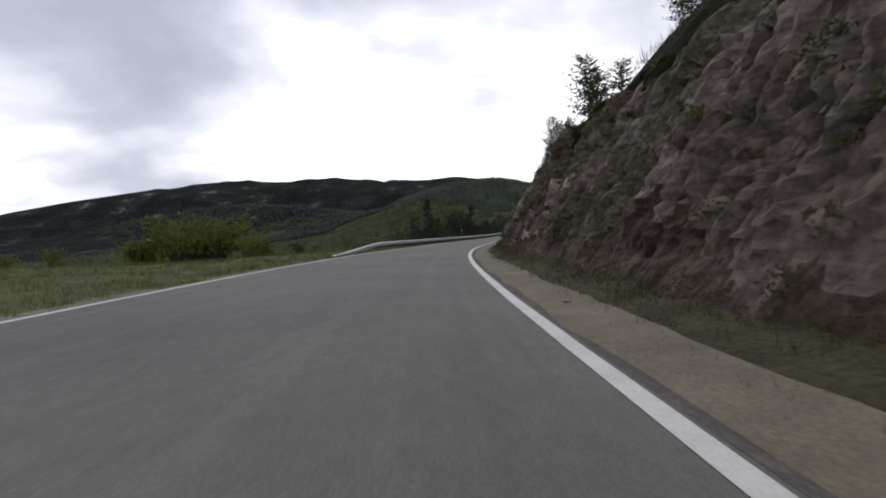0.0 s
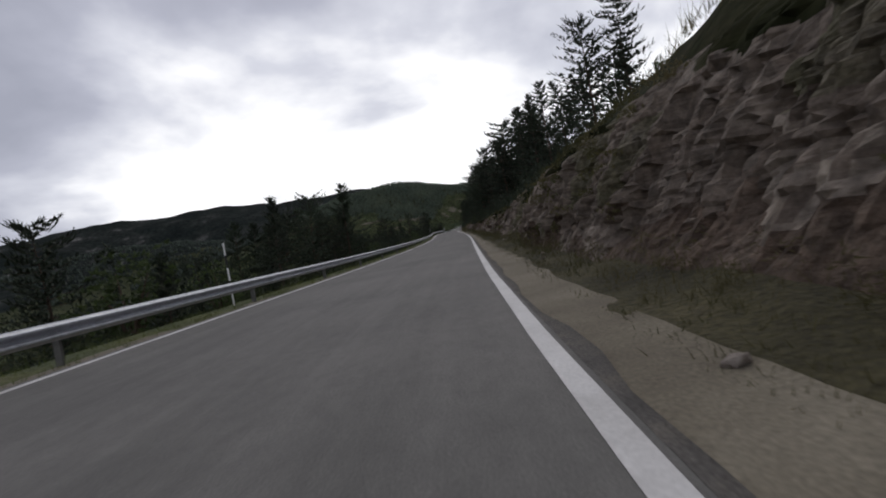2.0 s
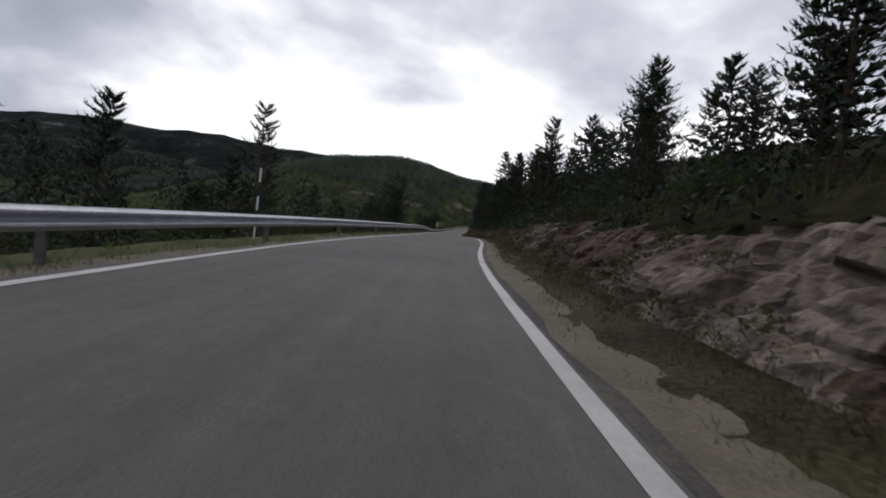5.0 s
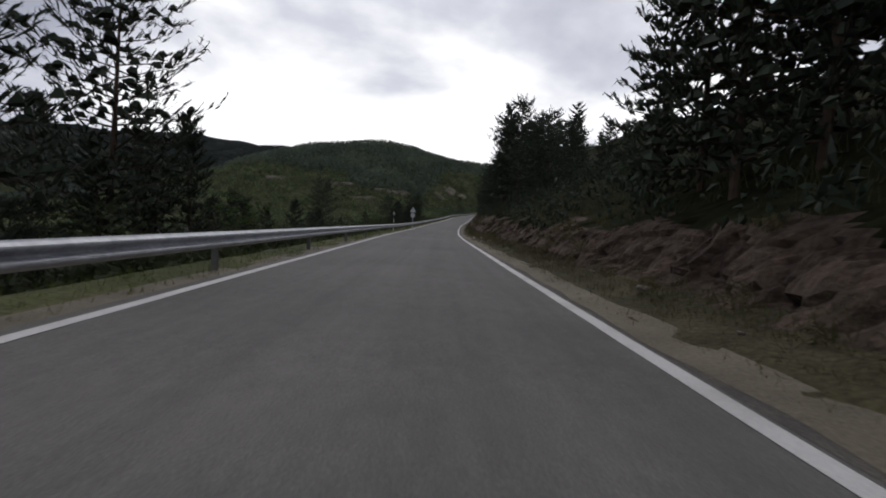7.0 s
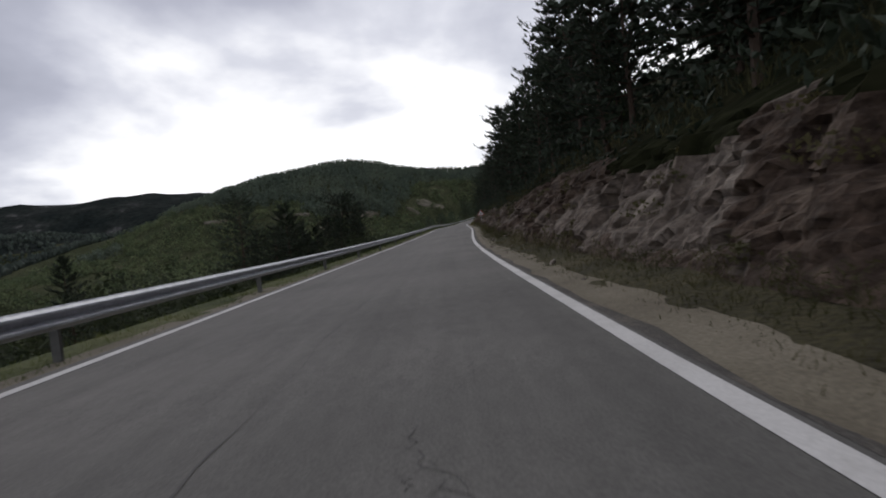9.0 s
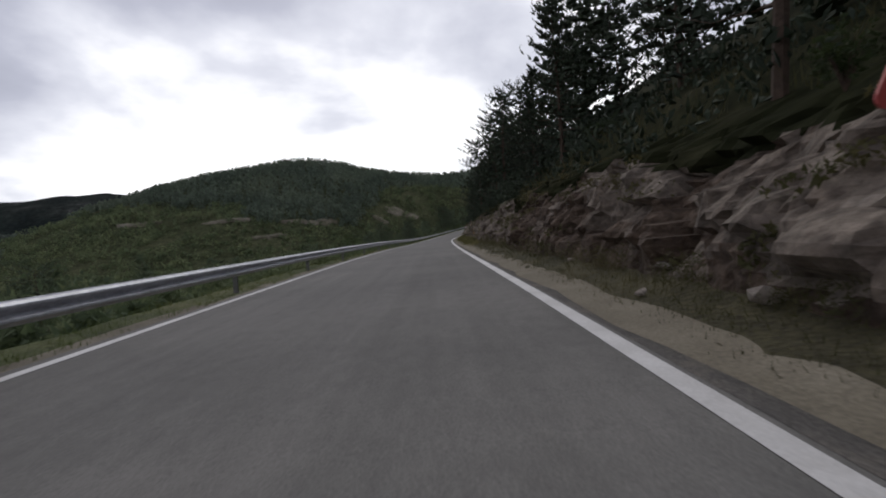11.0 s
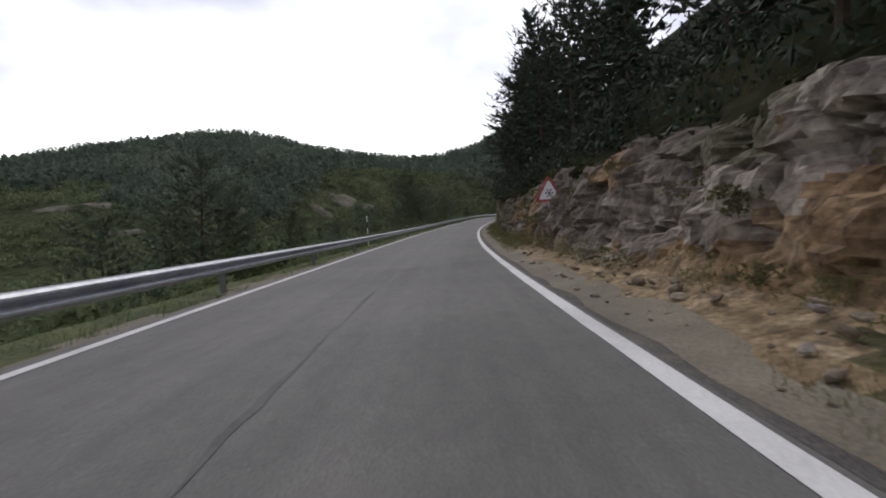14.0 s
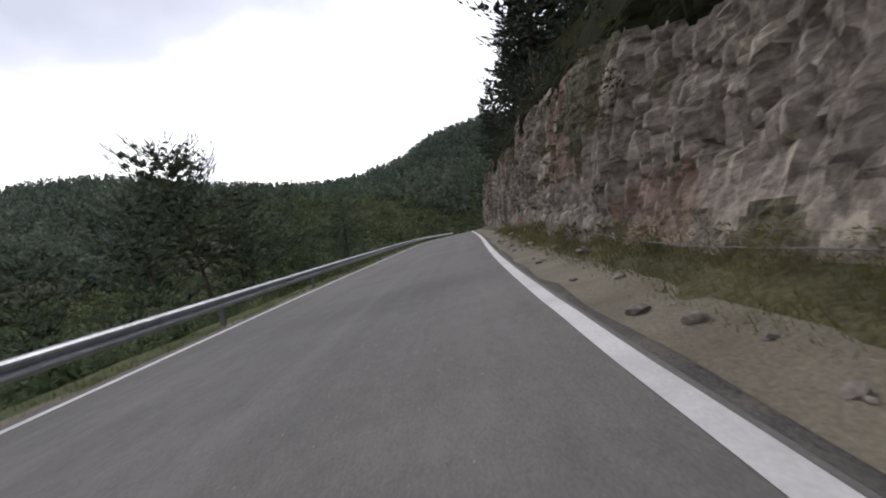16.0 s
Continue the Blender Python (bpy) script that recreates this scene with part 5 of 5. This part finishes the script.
for a, b, d0, d1, many in ((33, 48, -1.8, -0.4, 120), (560, 582, -2.6, -0.9, 420), (440, 460, -3.0, -1.0, 80)):
    s, d = rng.uniform(a, b, many), rng.uniform(d0, d1, many)
    c = on_road(s, d, 0.004)
    r = rng.uniform(0.003, 0.011, many)[:, None]
    tip = c + rng.normal(size=(many, 3)) * r * 0.4 + np.array((0, 0, 1)) * r * 0.8
    ring = []
    for k in range(3):
        ang = 2.1 * k + rng.uniform(0, 1, many)
        ring.append(c + np.stack([np.cos(ang), np.sin(ang), 0 * ang], -1) * r * rng.uniform(0.6, 1.5, (many, 1)))
    for k in range(3):
        crumbs.append(np.stack([ring[k], ring[(k + 1) % 3], tip], 1))
crumb_ob = soup("asphalt_crumbs", np.concatenate(crumbs), CONCRETE)
tagged(crumb_ob, "pale crumbs of broken asphalt on the road", "gravel", kind="stuff")


# cracks that wander through the worn stretch of asphalt
for k in range(38):
    s0, d0 = (rng.uniform(566, 590), rng.uniform(-2.5, -1.0)) if k < 26 else (rng.uniform(326, 333), rng.normal() * 0.05 - 1.55)
    m = int(rng.integers(8, 22))
    run = np.cumsum(rng.uniform(0.03, 0.10, m)) * (1 if rng.random() < 0.7 else 0.35)
    off = np.cumsum(rng.normal(size=m) * 0.045)
    half = rng.uniform(0.002, 0.007, m) * np.sin(np.linspace(0.2, 3.0, m))
    crack = ribbon("asphalt_crack", s0 + run, [d0 + off - half, d0 + off + half], [0.004 + 0 * run] * 2, TAR)
    tagged(crack, "dark crack in the worn asphalt", "road crack", kind="structure")


# ---- signs and snow poles ----
def triangle_plate(bm, side, thick, corner=0.06, y=0.0):
    """An upright triangle with rounded corners, facing -y, centred on its middle."""
    r = side / math.sqrt(3)
    ring = []
    for k in range(3):
        a = math.pi / 2 + k * 2 * math.pi / 3
        c = Vector((math.cos(a), 0, math.sin(a))) * (r - 2 * corner * side)
        for j in range(5):
            b = a - math.pi / 3 + j * math.pi / 6
            ring.append(c + Vector((math.cos(b), 0, math.sin(b))) * corner * side)
    front = [bm.verts.new(v + Vector((0, y - thick / 2, 0))) for v in ring]
    back = [bm.verts.new(v + Vector((0, y + thick / 2, 0))) for v in ring]
    bm.faces.new(front[::-1])
    bm.faces.new(back)
    for i in range(len(ring)):
        j = (i + 1) % len(ring)
        bm.faces.new((front[i], front[j], back[j], back[i]))


def snow_sign(side=0.9, high=1.75):
    root = new("warning_sign")
    bm = bmesh.new()
    box(bm, (0, 0.05, high / 2 - 0.15), (0.08, 0.04, high + 0.8))
    part("post", bm, SIGN_BACK, root, "grey rectangular steel post")
    bm = bmesh.new()
    triangle_plate(bm, side, 0.02)
    plate = part("plate", bm, RED, root, "red bordered triangular plate")
    plate.location = (0, 0, high)
    bm = bmesh.new()
    triangle_plate(bm, side * 0.74, 0.004, y=-0.014)
    part("field", bm, WHITE, plate, "white inner field")
    bm = bmesh.new()
    arm = side * 0.15
    for k in range(3):
        a = k * math.pi / 3
        m = Matrix.Translation((0, -0.020, -0.015)) @ Matrix.Rotation(a, 4, "Y")
        bmesh.ops.create_cube(bm, size=1.0, matrix=m @ Matrix.Diagonal((2 * arm, 0.004, 0.022 * side, 1)))
        for e in (-1, 1):
            for t in (-1, 1):
                mm = m @ Matrix.Translation((e * arm * 0.72, 0, 0)) @ Matrix.Rotation(t * radians(55), 4, "Y") @ Matrix.Translation((0, 0, 0))
                bmesh.ops.create_cube(bm, size=1.0, matrix=mm @ Matrix.Diagonal((0.4 * arm, 0.004, 0.018 * side, 1)))
    part("snowflake", bm, BLACK, plate, "black snowflake symbol")
    return tagged(root, "red and white triangular snow warning sign on a grey post", "road sign")


def set_at(ob, s, d, z, turn=0.0):
    ob.matrix_basis = Matrix.Translation(spot(s, d, z)) @ pose(0, 0, 0, 0, 0, math.degrees(heading(s)) + turn)


sign_near = snow_sign(1.0, 1.76)
set_at(sign_near, 513.6, 1.92, 0.15, 8)
sign_far = copy_thing(sign_near, Matrix.Identity(4))
set_at(sign_far, 398.8, 1.55, 0.1, 6)

back_sign = new("double_sign")
bm = bmesh.new()
tube(bm, [Vector((0, 0, -0.6)), Vector((0, 0, 1.2)), Vector((0, 0, 2.75))], [0.04, 0.04, 0.04], 10)
part("post", bm, SIGN_BACK, back_sign, "round galvanised post")
bm = bmesh.new()
triangle_plate(bm, 0.9, 0.025)
tri_plate = part("triangle_plate", bm, SIGN_BACK, back_sign, "grey unpainted back of a triangular plate")
tri_plate.location = (0, -0.055, 2.40)
bm = bmesh.new()
bmesh.ops.create_cone(bm, cap_ends=True, segments=28, radius1=0.33, radius2=0.33, depth=0.025, matrix=Matrix.Rotation(math.pi / 2, 4, "X"))
disc = part("round_plate", bm, SIGN_BACK, back_sign, "grey back of a round plate")
disc.location = (0, -0.055, 1.72)
bm = bmesh.new()
box(bm, (0, -0.03, 2.25), (0.5, 0.03, 0.04))
box(bm, (0, -0.03, 1.58), (0.5, 0.03, 0.04))
part("bracket", bm, SIGN_BACK, back_sign)
bm = bmesh.new()
bmesh.ops.create_cone(bm, cap_ends=True, segments=14, radius1=0.2, radius2=0.13, depth=0.3, matrix=Matrix.Translation((0, 0, 0.05)))
part("footing", bm, CONCRETE, back_sign, "pale concrete footing")
tagged(back_sign, "two road sign plates seen from behind on one post", "road sign")
set_at(back_sign, 328.5, -6.62, 0.0, -6)


def snow_pole():
    root = new("snow_pole")
    for k in range(5):
        bm = bmesh.new()
        tube(bm, [Vector((0, 0, -0.5 if k == 0 else 0.4 * k)), Vector((0, 0, 0.4 * (k + 1)))], [0.028, 0.028], 8)
        part("band", bm, WHITE if k % 2 == 0 else BLACK, root, "white band" if k % 2 == 0 else "black band")
    return tagged(root, "black and white banded snow pole behind the guardrail", "snow pole", "snow poles")


pole = snow_pole()
for k, (s, e) in enumerate(((530.3, 1.1), (197, 1.1), (89.8, 1.1), (312, 1.1))):
    ob = pole if k == 0 else copy_thing(pole, Matrix.Identity(4))
    set_at(ob, s, -float(width(s)) - 0.27 - e, 0.0 + float(left_z(np.array([s]), np.array([e]))[0]))

# ---- cable of the rockfall net along the foot of the cliff ----
bm = bmesh.new()
line = []
for k in range(41):
    s = 566 + 32 * k / 40
    line.append(spot(s, 1.62, 0.33 + 0.04 * math.cos(k * 0.62)))
tube(bm, line, [0.008] * len(line), 5)
root = new("net_cable")
part("strand", bm, DULL_STEEL, root)
for k in range(0, 41, 8):
    bm = bmesh.new()
    tube(bm, [line[k] + Vector((0, 0, -0.09)), line[k] + Vector((0, 0, 0.07))], [0.02, 0.015], 6)
    part("anchor", bm, STEEL, root)
tagged(root, "thin steel cable strung along the foot of the cliff", "cable")
